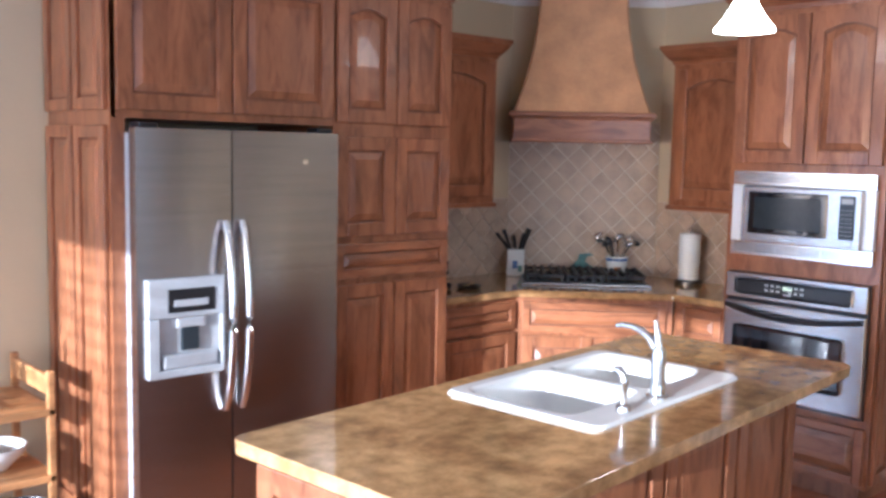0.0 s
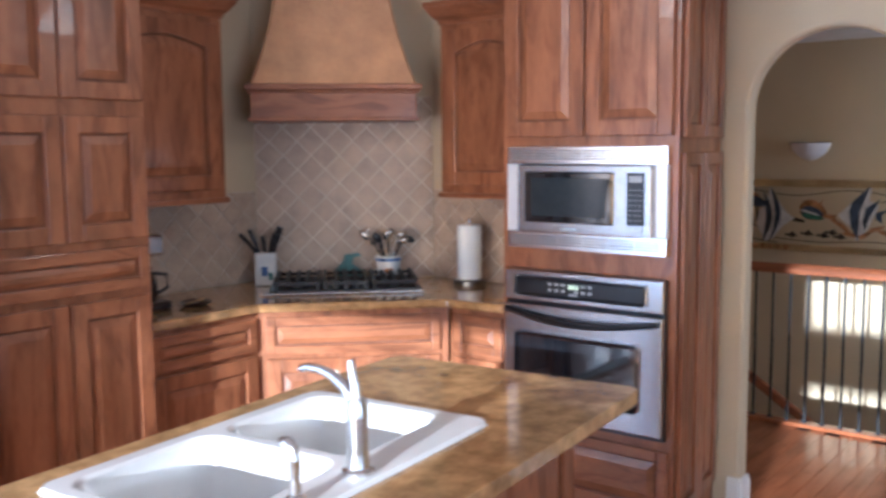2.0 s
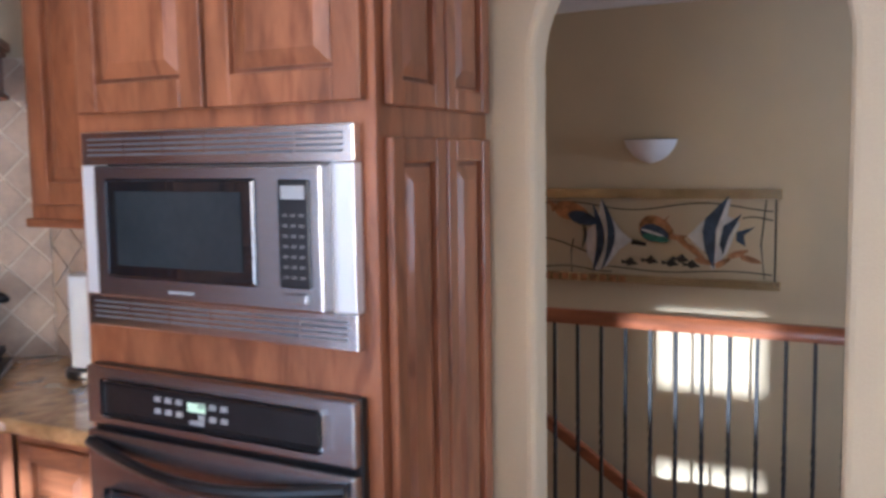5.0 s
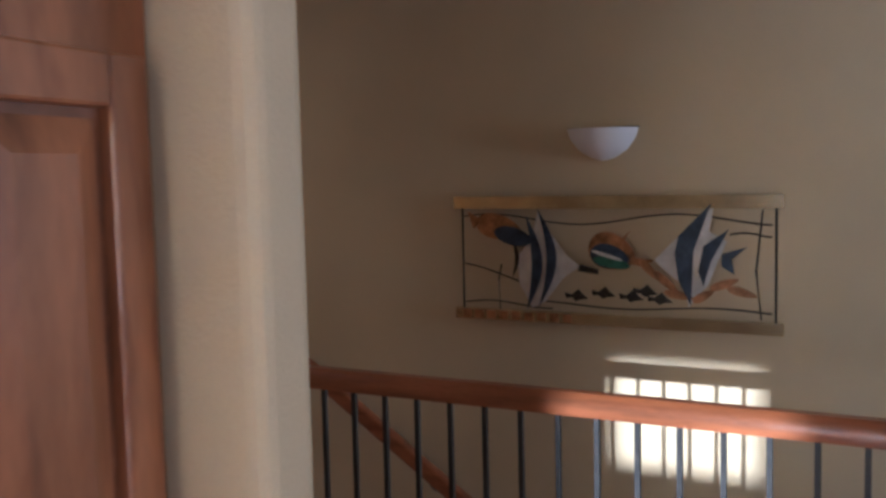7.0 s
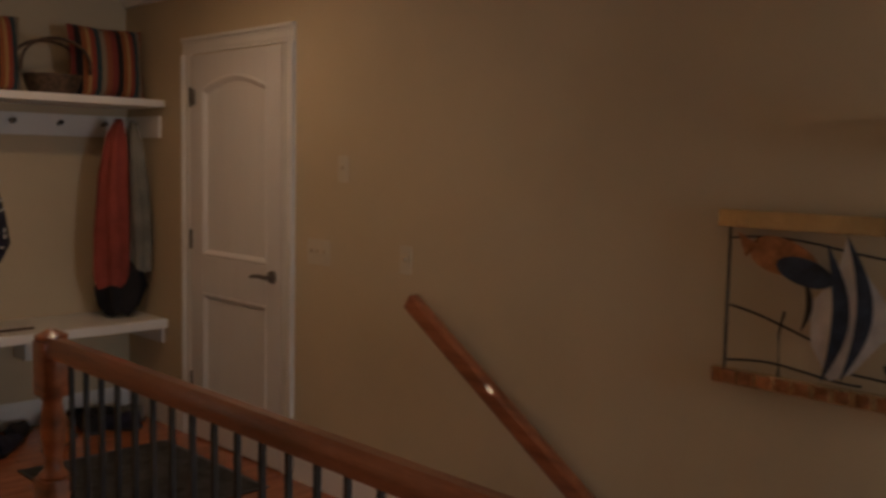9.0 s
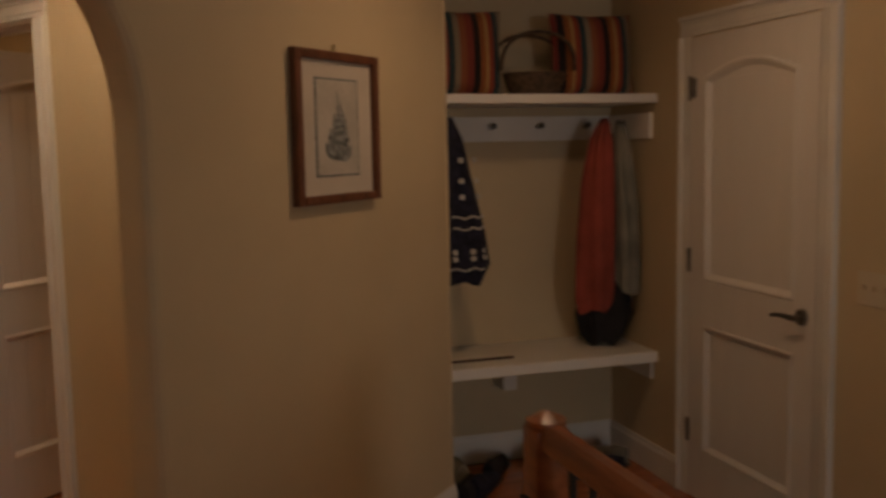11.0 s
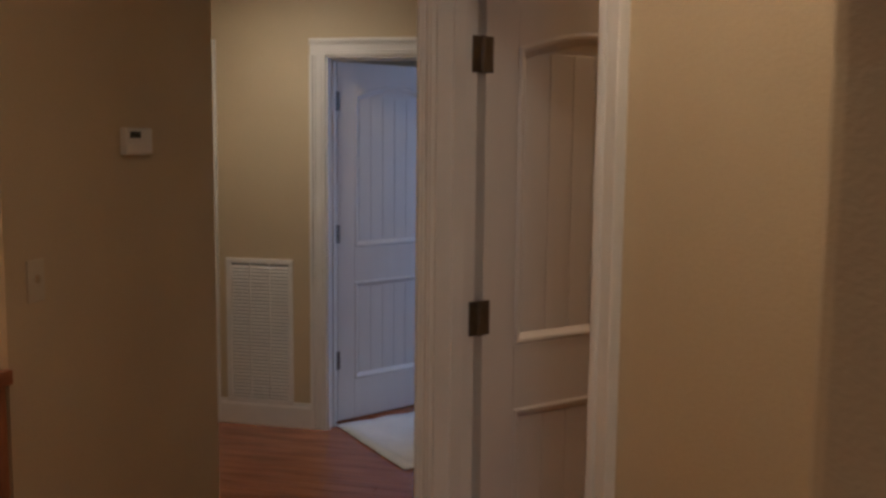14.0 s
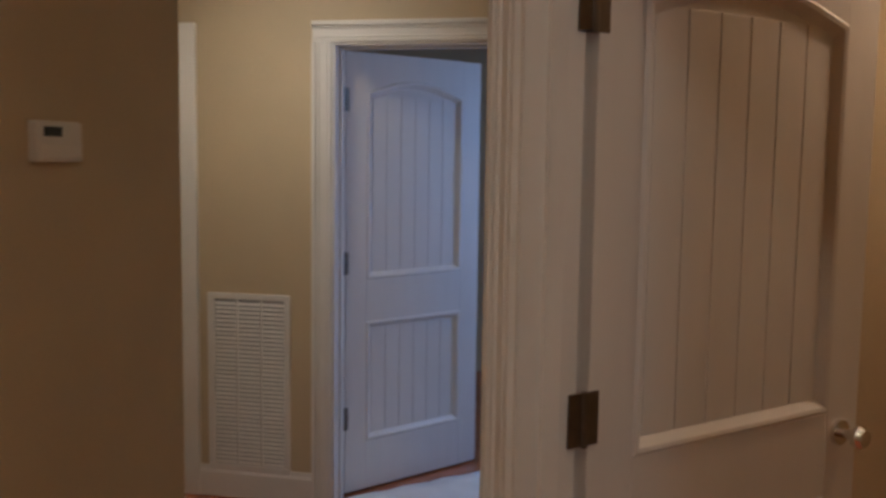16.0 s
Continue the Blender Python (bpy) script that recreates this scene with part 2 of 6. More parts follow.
def lathe(bm, prof, seg=28, at=(0, 0, 0)):
    """Turns a profile of (radius, height) about the upright axis."""
    rings = []
    for r, z in prof:
        rings.append([bm.verts.new((at[0] + max(r, 1e-4) * math.cos(2 * math.pi * k / seg), at[1] + max(r, 1e-4) * math.sin(2 * math.pi * k / seg), at[2] + z)) for k in range(seg)])
    for a, b in zip(rings, rings[1:]):
        for k in range(seg):
            bm.faces.new((a[k], a[(k + 1) % seg], b[(k + 1) % seg], b[k]))


def prism(bm, pts, y0, y1, m=None):
    """An outline (x, z) drawn out from y0 to y1."""
    a = [bm.verts.new((p[0], y0, p[1])) for p in pts]
    b = [bm.verts.new((p[0], y1, p[1])) for p in pts]
    n = len(pts)
    fs = [bm.faces.new(a), bm.faces.new(b[::-1])]
    for k in range(n):
        fs.append(bm.faces.new((a[(k + 1) % n], a[k], b[k], b[(k + 1) % n])))
    if m:
        bmesh.ops.transform(bm, matrix=m, verts=a + b)
    return fs


def slab(bm, pts, z0, z1):
    """A plan outline (x, y) drawn up from z0 to z1."""
    a = [bm.verts.new((p[0], p[1], z0)) for p in pts]
    b = [bm.verts.new((p[0], p[1], z1)) for p in pts]
    n = len(pts)
    bm.faces.new(a[::-1]), bm.faces.new(b)
    for k in range(n):
        bm.faces.new((a[k], a[(k + 1) % n], b[(k + 1) % n], b[k]))


def sweep(bm, pts, r, seg=10):
    """A round bar along a line of points."""
    pts = [Vector(p) for p in pts]
    rings = []
    for i, p in enumerate(pts):
        d = (pts[min(i + 1, len(pts) - 1)] - pts[max(i - 1, 0)]).normalized()
        q = d.to_track_quat("Z", "Y")
        rr = r[i] if isinstance(r, (list, tuple)) else r
        rings.append([bm.verts.new(p + q @ Vector((rr * math.cos(2 * math.pi * k / seg), rr * math.sin(2 * math.pi * k / seg), 0))) for k in range(seg)])
    for a, b in zip(rings, rings[1:]):
        for k in range(seg):
            bm.faces.new((a[k], a[(k + 1) % seg], b[(k + 1) % seg], b[k]))
    bm.faces.new(rings[0][::-1]), bm.faces.new(rings[-1])


def mesh(name, bm, material, smooth=False):
    bmesh.ops.recalc_face_normals(bm, faces=bm.faces)
    me = bpy.data.meshes.new(name)
    bm.to_mesh(me)
    bm.free()
    me.materials.append(material)
    if smooth:
        for p in me.polygons:
            p.use_smooth = True
        me.set_sharp_from_angle(angle=radians(35))
    return me


def part(name, bm, material, parent, label="", smooth=False, m=None):
    ob = new(name, mesh(name, bm, material, smooth))
    ob.parent = parent
    if m:
        ob.matrix_basis = m
    return tagged(ob, label)


def thing(name, m, label, category, group="", kind=""):
    ob = new(name)
    ob.matrix_world = m
    return tagged(ob, label, category, group, kind)


def solid(name, bm, material, label, category, kind="", m=None, smooth=False, group=""):
    ob = new(name, mesh(name, bm, material, smooth))
    if m:
        ob.matrix_world = m
    return tagged(ob, label, category, group, kind)


def boxes(*bs, bev=0.0):
    bm = bmesh.new()
    for b in bs:
        box(bm, *b, bev=bev)
    return bm


# ---- setting ----
KX, KX2, NY, EX, HC, KC = 5.85, 5.94, 4.33, 8.71, 2.46, 2.74      # wall faces and ceilings


def arc(cx, cz, rx, rz, a0, a1, n=12):
    return [(cx + rx * math.cos(radians(a0 + (a1 - a0) * k / n)), cz + rz * math.sin(radians(a0 + (a1 - a0) * k / n))) for k in range(n + 1)]


def wall(name, pts, m, thick, label="tan painted plaster wall with fine roller texture"):
    bm = bmesh.new()
    prism(bm, pts, 0, thick)
    return solid(name, bm, WALLK, label, "wall", "structure", m)


def wbox(name, x0, x1, y0, y1, z0, z1, material=WALLK, label="tan painted plaster wall", cat="wall"):
    return solid(name, boxes((x0, x1, y0, y1, z0, z1)), material, label, cat, "structure")


# kitchen east wall with the rounded arch, seen from the kitchen
arch = [(1.745, 0)] + arc(1.745 + 0.335, 1.77, 0.335, 0.33, 180, 90) + arc(2.438 - 0.335, 1.77, 0.335, 0.33, 90, 0) + [(2.438, 0)]
w = wall("wall_east_arch", [(-0.12, 0), *arch, (6.7, 0), (6.7, KC), (-0.12, KC)], pose(KX, 3.65, 0, 0, 0, -90), KX2 - KX)
bv = w.modifiers.new("round", "BEVEL")
bv.width, bv.segments, bv.limit_method, bv.angle_limit = 0.022, 3, "ANGLE", radians(50)
wall("wall_corner", [(0, 0), (0.962, 0), (0.962, KC), (0, KC)], pose(5.17, NY, 0, 0, 0, -45), 0.13)
wbox("wall_north", 0.55, 5.17, NY, NY + 0.13, 0, KC), wbox("wall_north_west", -2.6, -1.75, NY, NY + 0.13, 0, KC)
wbox("wall_north_sill", -1.75, 0.55, NY, NY + 0.13, 0, 0.3), wbox("wall_north_head", -1.75, 0.55, NY, NY + 0.13, 1.95, KC)
wbox("wall_south", -2.6, 0.0, -3.1, -3.0, 0, KC), wbox("wall_south_east", 2.6, KX, -3.1, -3.0, 0, KC)
wbox("wall_south_sill", 0.0, 2.6, -3.1, -3.0, 0, 0.5), wbox("wall_south_head", 0.0, 2.6, -3.1, -3.0, 2.2, KC)
# Unseen west wall, its openings cut to place the sun patches.
wbox("wall_west_sill", -2.6, -2.45, -3.0, NY, 0, 0.2), wbox("wall_west_head", -2.6, -2.45, 0.06, NY, 2.1, KC), wbox("wall_west_head_south", -2.6, -2.45, -0.60, 0.06, 2.58, KC)
# Unseen band added to split the sun into floor and stairwell patches.
wbox("wall_west_band", -2.56, -2.45, -0.60, 0.06, 1.70, 2.13)
wbox("wall_west_pier", -2.6, -2.45, -3.0, -0.60, 0.2, KC), wbox("wall_west_pier_middle", -2.6, -2.45, 0.06, 0.35, 0.2, 2.1), wbox("wall_west_pier_north", -2.6, -2.45, 3.2, NY, 0.2, 2.1)
wbox("ceiling", -2.6, KX2, -3.1, NY + 0.13, KC, KC + 0.1, CEIL, "off-white painted kitchen ceiling", "ceiling")

# stairwell and hall
wbox("wall_stairwell", EX, EX + 0.13, -2.0, 7.1, -2.6, HC)
wbox("wall_stair_south", KX2, 7.3, -2.1, -2.0, -2.6, HC), wbox("wall_stair_south_pier", 8.55, EX, -2.1, -2.0, -2.6, HC)
wbox("wall_stair_sill", 7.3, 8.55, -2.1, -2.0, -2.6, 0.7), wbox("wall_stair_head", 7.3, 8.55, -2.1, -2.0, 2.0, HC)
wbox("wall_stair_side", 7.24, 7.335, -2.0, 4.5, -2.6, -0.02)
wbox("floor_lower", 7.0, 8.9, -2.2, 5.0, -2.7, -2.6, FLOORW, "reddish wood floor at the foot of the stairs", "floor")
wbox("wall_niche_back", 7.5, EX, 6.98, 7.1, 0, HC)
wbox("wall_niche_side", 7.505, 7.635, 6.36, 8.3, 0, HC)
parch = [(-0.98, 0)] + arc(-0.98 + 0.40, 1.66, 0.40, 0.46, 180, 90) + arc(-0.40, 1.66, 0.40, 0.46, 90, 0) + [(0, 0)]
w = wall("wall_picture", [(-1.16, 0), *parch, (1.69, 0), (1.69, HC), (-1.16, HC)], pose(6.44, 5.166, 0, 0, 0, 45), 0.127)
bv = w.modifiers.new("round", "BEVEL")
bv.width, bv.segments, bv.limit_method, bv.angle_limit = 0.03, 3, "ANGLE", radians(50)
DW = pose(6.153, 6.125, 0, 0, 0, -55)                       # wall with the open plank door
wall("wall_side_door", [(-1.047, 0), (-0.955, 0), (-0.955, 2.045), (-0.085, 2.045), (-0.085, 0), (0.77, 0), (0.77, HC), (-1.047, HC)], DW, 0.12)
wbox("wall_hall_side", 5.57, 5.66, 7.06, 9.125, 0, HC)
wall("wall_hall_end", [(3.5, 0), (4.475, 0), (4.475, 2.045), (5.30, 2.045), (5.30, 0), (6.2, 0), (6.2, HC), (3.5, HC)], pose(0, 9.125, 0), 0.13)
wbox("wall_thermostat", 4.48, 4.61, 6.40, 7.556, 0, HC)
wbox("wall_pass", 2.9, 4.48, 6.40, 6.53, 0, HC), wbox("wall_hall_west", 3.62, 3.75, 7.556, 9.125, 0, HC), wbox("wall_hall_back", 3.62, 4.48, 7.44, 7.556, 0, HC)
wbox("wall_pass_west", 2.8, 2.9, 4.46, 6.53, 0, HC)
wbox("wall_closet", 5.66, 7.505, 8.3, 8.42, 0, HC)
wbox("wall_far_room", 3.5, 7.6, 11.9, 12.0, 0, HC), wbox("wall_far_room_west", 3.5, 3.6, 9.255, 11.9, 0, HC), wbox("wall_far_room_east", 7.5, 7.6, 8.42, 11.9, 0, HC)
wbox("ceiling_hall", KX2, EX + 0.13, -2.1, 7.1, HC, HC + 0.1, CEIL, "off-white painted hall ceiling", "ceiling")
wbox("ceiling_passage", 2.8, KX2, NY + 0.13, 12.0, HC, HC + 0.1, CEIL, "off-white painted passage ceiling", "ceiling")
wbox("ceiling_rooms", KX2, 7.6, 7.1, 12.0, HC, HC + 0.1, CEIL, "off-white painted ceiling", "ceiling")

floor = solid("floor", boxes((-2.6, 7.34, -3.1, 4.2, -0.12, -0.012), (2.8, 7.34, 4.2, 12, -0.12, -0.012), (7.34, EX, 4.52, 7.0, -0.12, -0.012)), JOINT,
              "red-brown wood strip floor with dark joints", "floor", "structure")


def mould(name, path, prof, material, label, closed=False):
    """A moulding: a profile (out, up) drawn along a plan path, out to the left of the way."""
    bm = bmesh.new()
    rows = []
    n = len(path)
    for i, (x, y) in enumerate(path):
        p = Vector((x, y))
        d0 = (p - Vector(path[i - 1])).normalized() if i else (Vector(path[1]) - p).normalized()
        d1 = (Vector(path[i + 1]) - p).normalized() if i < n - 1 else d0
        nn = Vector((-d0.y, d0.x)) + Vector((-d1.y, d1.x))
        nn = nn.normalized() / max(0.3, math.cos(d0.angle(d1) / 2)) if nn.length > 1e-6 else Vector((-d0.y, d0.x))
        rows.append([bm.verts.new((x + nn.x * o, y + nn.y * o, z)) for o, z in prof])
    k = len(prof)
    for a, b in zip(rows, rows[1:]):
        for j in range(k):
            bm.faces.new((a[j], a[(j + 1) % k], b[(j + 1) % k], b[j]))
    bm.faces.new(rows[0]), bm.faces.new(rows[-1][::-1])
    return solid(name, bm, material, label, "trim", "structure")


CROWNW = [(0, 0), (0.02, 0.0), (0.03, 0.03), (0.07, 0.08), (0.09, 0.09), (0.09, 0.12), (0, 0.12)]
BASE = [(0, 0), (0.016, 0), (0.016, 0.11), (0.009, 0.125), (0.007, 0.14), (0, 0.14)]
up = lambda prof, z: [(o, h + z) for o, h in prof]
mould("trim_crown_kitchen", [(KX, -3.0), (KX, 3.65), (5.17, NY), (-2.45, NY)], up(CROWNW, KC - 0.12), TRIM, "white painted crown moulding under the kitchen ceiling")
mould("trim_crown_hall", [(5.57, 9.125), (3.75, 9.125), (3.75, 7.556)], up(CROWNW, HC - 0.12), TRIM, "white painted crown moulding in the back hall")
mould("trim_crown_stair", [(EX, -2.0), (EX, 6.98)], up(CROWNW, HC - 0.12), TRIM, "white painted crown moulding over the stairwell")
mould("baseboard_arch", [(KX, 1.905), (KX, 1.962)], BASE, TRIM, "white painted baseboard beside the arch")
mould("baseboard_arch_side", [(KX2, 1.905), (KX, 1.905)], BASE, TRIM, "white painted baseboard inside the arch")
mould("baseboard_arch_south", [(KX, -3.0), (KX, 1.212), (KX2, 1.212)], BASE, TRIM, "white painted baseboard beside the arch")
mould("baseboard_picture", [(7.635, 6.361), (6.44, 5.166), (6.35, 5.256)], BASE, TRIM, "white painted baseboard under the picture")
mould("baseboard_niche", [(EX, 6.325), (EX, 6.98), (7.635, 6.98), (7.635, 6.361)], BASE, TRIM, "white painted baseboard round the niche")
mould("baseboard_landing", [(EX, 4.5), (EX, 5.31)], BASE, TRIM, "white painted baseboard by the stair head")
mould("baseboard_hall_end", [(4.385, 9.125), (3.75, 9.125), (3.75, 7.556)], BASE, TRIM, "white painted baseboard under the grille")
mould("baseboard_thermostat", [(4.61, 6.40), (4.61, 7.556), (4.48, 7.556)], BASE, TRIM, "white painted baseboard")

# windows with their blinds, all out of view; the west openings shape the sun
def window(name, m, w, h, bars, slats, label):
    """A window of width w and height h in its wall; its own y goes outwards."""
    win = thing(name, m, label, "window", kind="structure")
    f = 0.05
    part("window_frame", boxes((0, w, 0.02, 0.09, 0, f), (0, w, 0.02, 0.09, h - f, h), (0, f, 0.02, 0.09, f, h - f), (w - f, w, 0.02, 0.09, f, h - f),
                               *[(w * k / bars - f / 2, w * k / bars + f / 2, 0.03, 0.08, f, h - f) for k in range(1, bars)]), TRIM, win)
    part("window_sill", boxes((-0.04, w + 0.04, -0.06, 0.0, -0.03, 0), bev=0.004), TRIM, win)
    if not slats:
        return
    bl = thing("window_blind", m, "white slatted blind hanging in the window", "blind")
    for k in range(slats):
        bm = bmesh.new()
        box(bm, 0.03, w - 0.03, -0.019, 0.019, -0.0015, 0.0015, m=Matrix.Rotation(radians(24), 4, "X"))
        part("slat", bm, TRIM, bl, m=pose(0, -0.03, h - 0.03 - k * 0.085))


# Above the band it throws the wall patch that stands for floor glare.
window("window_3", pose(-2.45, -0.60, 0.2, 0, 0, 90), 0.66, 2.38, 1, 26, "unseen narrow white-framed window with slatted blinds, shaping the stairwell sun patch")
window("window_1", pose(-2.45, 0.35, 0.2, 0, 0, 90), 2.85, 1.90, 3, 22, "wide white-framed window with slatted blinds")
window("window_4", pose(-1.75, NY, 0.3), 2.3, 1.65, 2, 0, "white-framed window beside the fridge wall")
# Assumed window, never in view, put behind the stairwell fill.
window("window_5", pose(8.55, -2.0, 0.7, 0, 0, 180), 1.25, 1.3, 1, 0, "assumed white-framed window at the unseen end of the stairwell")
# Assumed window, out of view, put behind the south fill.
window("window_2", pose(2.6, -3.0, 0.5, 0, 0, 180), 2.6, 1.7, 2, 4, "assumed white-framed window on the unseen far side of the kitchen")

# ---- kitchen cabinets ----
def cab_door(parent, x0, x1, z0, z1, arched=False, name="door", y=0.0, material=None, st=0.065):
    """A raised-panel front, its face y = -0.02 of the parent; own groove behind the field."""
    bm = bmesh.new()
    t0, t1 = y - 0.021, y - 0.001
    box(bm, x0, x0 + st, t0, t1, z0, z1, 0.004)
    box(bm, x1 - st, x1, t0, t1, z0, z1, 0.004)
    box(bm, x0 + st, x1 - st, t0, t1, z0, z0 + st, 0.004)
    w = x1 - x0 - 2 * st
    rise = min(0.05, w * 0.14) if arched else 0.0
    if arched:
        top = [(x0 + st + w * k / 10, z1 - st - rise + rise * math.sin(math.pi * k / 10)) for k in range(11)]
        prism(bm, [(x1 - st, z1), (x0 + st, z1), *top], t0, t1)
    else:
        box(bm, x0 + st, x1 - st, t0, t1, z1 - st, z1, 0.004)
    d = part(name, bm, material or (WOOD if z1 - z0 > 0.75 * (x1 - x0) else WOOD_H), parent)
    bm = bmesh.new()
    g = 0.010 if z1 - z0 - 2 * st > 0.06 else 0.005
    a0, a1, c0, c1 = x0 + st + g, x1 - st - g, z0 + st + g, z1 - st - g
    b = min(0.032, (c1 - c0) / 3.2, (a1 - a0) / 3.2)
    if b > 0.002:
        def ring(i, yy):
            p = [(a0 + i, c0 + i), (a1 - i, c0 + i)]
            ww = a1 - a0 - 2 * i
            p += [(a1 - i - ww * k / 8, c1 - i - rise + rise * math.sin(math.pi * k / 8)) for k in range(9)] if arched else [(a1 - i, c1 - i), (a0 + i, c1 - i)]
            return [bm.verts.new((px, yy, pz)) for px, pz in p]
        r0, r1, r2 = ring(0, y - 0.004), ring(0, y - 0.008), ring(b, y - 0.018)
        for p, q in ((r0, r1), (r1, r2)):
            for k in range(len(p)):
                bm.faces.new((p[k], p[(k + 1) % len(p)], q[(k + 1) % len(p)], q[k]))
        bm.faces.new(r2)
    part("raised_panel", bm, material or (WOOD if z1 - z0 > 0.75 * (x1 - x0) else WOOD_H), d)
    part("panel_groove", boxes((x0 + st - 0.004, x1 - st + 0.004, y - 0.005, y - 0.001, z0 + st - 0.004, z1 - st + 0.004)), GLAZE, d, "dark glaze in the panel groove")
    return d


CCROWN = [(0, 0), (0.008, 0), (0.012, 0.02), (0.03, 0.035), (0.055, 0.07), (0.06, 0.085), (0.066, 0.085), (0.066, 0.11), (0, 0.11)]


def crown(parent, x0, x1, y1, z, left=True, right=True, skew=0.0):
    """Stepped wooden crown round the top of a cabinet."""
    bm = bmesh.new()
    path = ([(x0, y1)] if left else []) + [(x0, 0), (x1, 0)] + ([(x1 - skew, y1)] if right else [])
    rows = []
    for i, (x, y) in enumerate(path):
        p = Vector((x, y))
        d0 = (p - Vector(path[i - 1])).normalized() if i else (Vector(path[1]) - p).normalized()
        d1 = (Vector(path[i + 1]) - p).normalized() if i < len(path) - 1 else d0
        n = Vector((d0.y, -d0.x)) + Vector((d1.y, -d1.x))
        n = n.normalized() / max(0.3, math.cos(d0.angle(d1) / 2))
        rows.append([bm.verts.new((x + n.x * o, y + n.y * o, z + h)) for o, h in CCROWN])
    k = len(CCROWN)
    for a, b in zip(rows, rows[1:]):
        for j in range(k):
            bm.faces.new((a[j], a[(j + 1) % k], b[(j + 1) % k], b[j]))
    bm.faces.new(rows[0]), bm.faces.new(rows[-1][::-1])
    part("crown", bm, WOOD_H, parent)
    part("top_board", boxes((x0 + 0.004, x1 - 0.004 - skew, 0.004, y1, z + 0.085, z + 0.1)), WOOD_H, parent)


def cabinet(name, m, w, d, z0, z1, fronts, label, crown_on=None, toe=False, skew=0.0):
    c = thing(name, m, label, "cabinet")
    bm = bmesh.new()
    slab(bm, [(0, 0), (w, 0), (w - skew, d), (0, d)], z0 + (0.1 if toe else 0), z1)
    if toe:
        box(bm, 0.0, w - skew, 0.07, d, z0, z0 + 0.1)
    part("body", bm, WOOD, c)
    for x0, x1, a, b, arched, n in fronts:
        cab_door(c, x0, x1, a, b, arched, n, st=0.065 if n == "door" else 0.045)
    if crown_on:
        crown(c, 0, w, d, z1, *crown_on, skew=skew)
    return c


F0 = 3.66
cabinet("over_fridge_cabinet", pose(2.27, F0, 0), 1.044, NY - F0 - 0.003, 1.80, 2.44,
        [(0.02, 0.515, 1.832, 2.41, False, "door"), (0.523, 1.034, 1.832, 2.41, False, "door")],
        "knotty alder wall cabinet with two raised-panel doors over the fridge", (False, False))
pc = cabinet("pantry_cabinet", pose(3.316, F0, 0), 0.724, NY - F0 - 0.003, 0, 2.44,
             [(0.012, 0.358, 1.818, 2.41, True, "door"), (0.367, 0.712, 1.818, 2.41, True, "door"),
              (0.012, 0.358, 1.285, 1.755, False, "door"), (0.367, 0.712, 1.285, 1.755, False, "door"),
              (0.012, 0.712, 1.085, 1.25, False, "drawer"),
              (0.012, 0.358, 0.13, 1.055, False, "door"), (0.367, 0.712, 0.13, 1.055, False, "door")],
             "tall knotty alder pantry cabinet with raised-panel doors", (False, True), toe=True)
sp = thing("fridge_side_panel", pose(2.268, NY - 0.003, 0, 0, 0, -90), "tall panelled alder end panel beside the fridge", "cabinet panel")
part("board", boxes((0, NY - F0 - 0.003, 0.022, 0.06, 0, 1.80), (0, NY - F0 - 0.003, 0.0, 0.022, 0, 2.44)), WOOD, sp)
for a, b in ((0.02, 0.32), (0.34, 0.645)):
    cab_door(sp, a, b, 0.12, 1.77, False, "panel", y=0.0, st=0.05)
    cab_door(sp, a, b, 1.83, 2.41, False, "panel", y=0.0, st=0.05)

cabinet("corner_wall_cabinet", pose(4.042, 3.99, 0), 0.655, NY - 3.99 - 0.003, 1.40, 2.23,
        [(0.03, 0.62, 1.44, 2.2, True, "door")], "alder wall cabinet with an arched raised panel and crown", (False, True))
part("light_rail", boxes((0, 0.67, -0.015, 0.33, 1.375, 1.40), bev=0.004), WOOD_H, bpy.data.objects["corner_wall_cabinet"])
rc = cabinet("side_wall_cabinet", pose(5.575, 3.375, 0, 0, 0, -90), 0.587, KX - 5.575 - 0.003, 1.40, 2.23,
             [(0.035, 0.55, 1.44, 2.2, True, "door")], "alder wall cabinet with an arched raised panel beside the ovens", (True, False))
part("light_rail", boxes((-0.015, 0.587, -0.015, 0.26, 1.375, 1.40), bev=0.004), WOOD_H, rc)

TW = pose(5.27, 2.785, 0, 0, 0, -90)                        # oven tower, x to the south
tw = cabinet("oven_tower_cabinet", TW, 0.82, KX - 5.27 - 0.003, 0, 2.44,
             [(0.02, 0.405, 1.668, 2.41, True, "door"), (0.415, 0.80, 1.668, 2.41, True, "door"), (0.02, 0.80, 0.12, 0.40, False, "drawer")],
             "tall knotty alder cabinet tower that holds the microwave and wall oven", (True, True), toe=True, skew=0.065)
S = Matrix.Rotation(radians(90) + math.atan2(0.065, KX - 5.273), 4, "Z")                    # its south flank
for a, b in ((0.03, 0.285), (0.297, 0.555)):
    for z0, z1 in ((0.12, 1.60), (1.66, 2.41)):
        d = cab_door(tw, a, b, z0, z1, False, "side_panel", st=0.05)
        d.matrix_basis = Matrix.Translation((0.82, 0, 0)) @ S

# microwave with its trim kit
mw = thing("microwave", TW @ pose(0, 0, 0.012), "built-in stainless microwave with a bright louvred trim frame", "microwave")
MX0, MX1, MZ0, MZ1 = 0.038, 0.788, 1.178, 1.615
for a, b in ((MX0, MX0 + 0.068), (MX1 - 0.055, MX1)):
    part("trim_side", boxes((a, b, -0.030, -0.002, MZ0 + 0.074, MZ1 - 0.074), bev=0.003), SATIN_GLARE, mw, "satin side strip, window glare put into its pale colour")
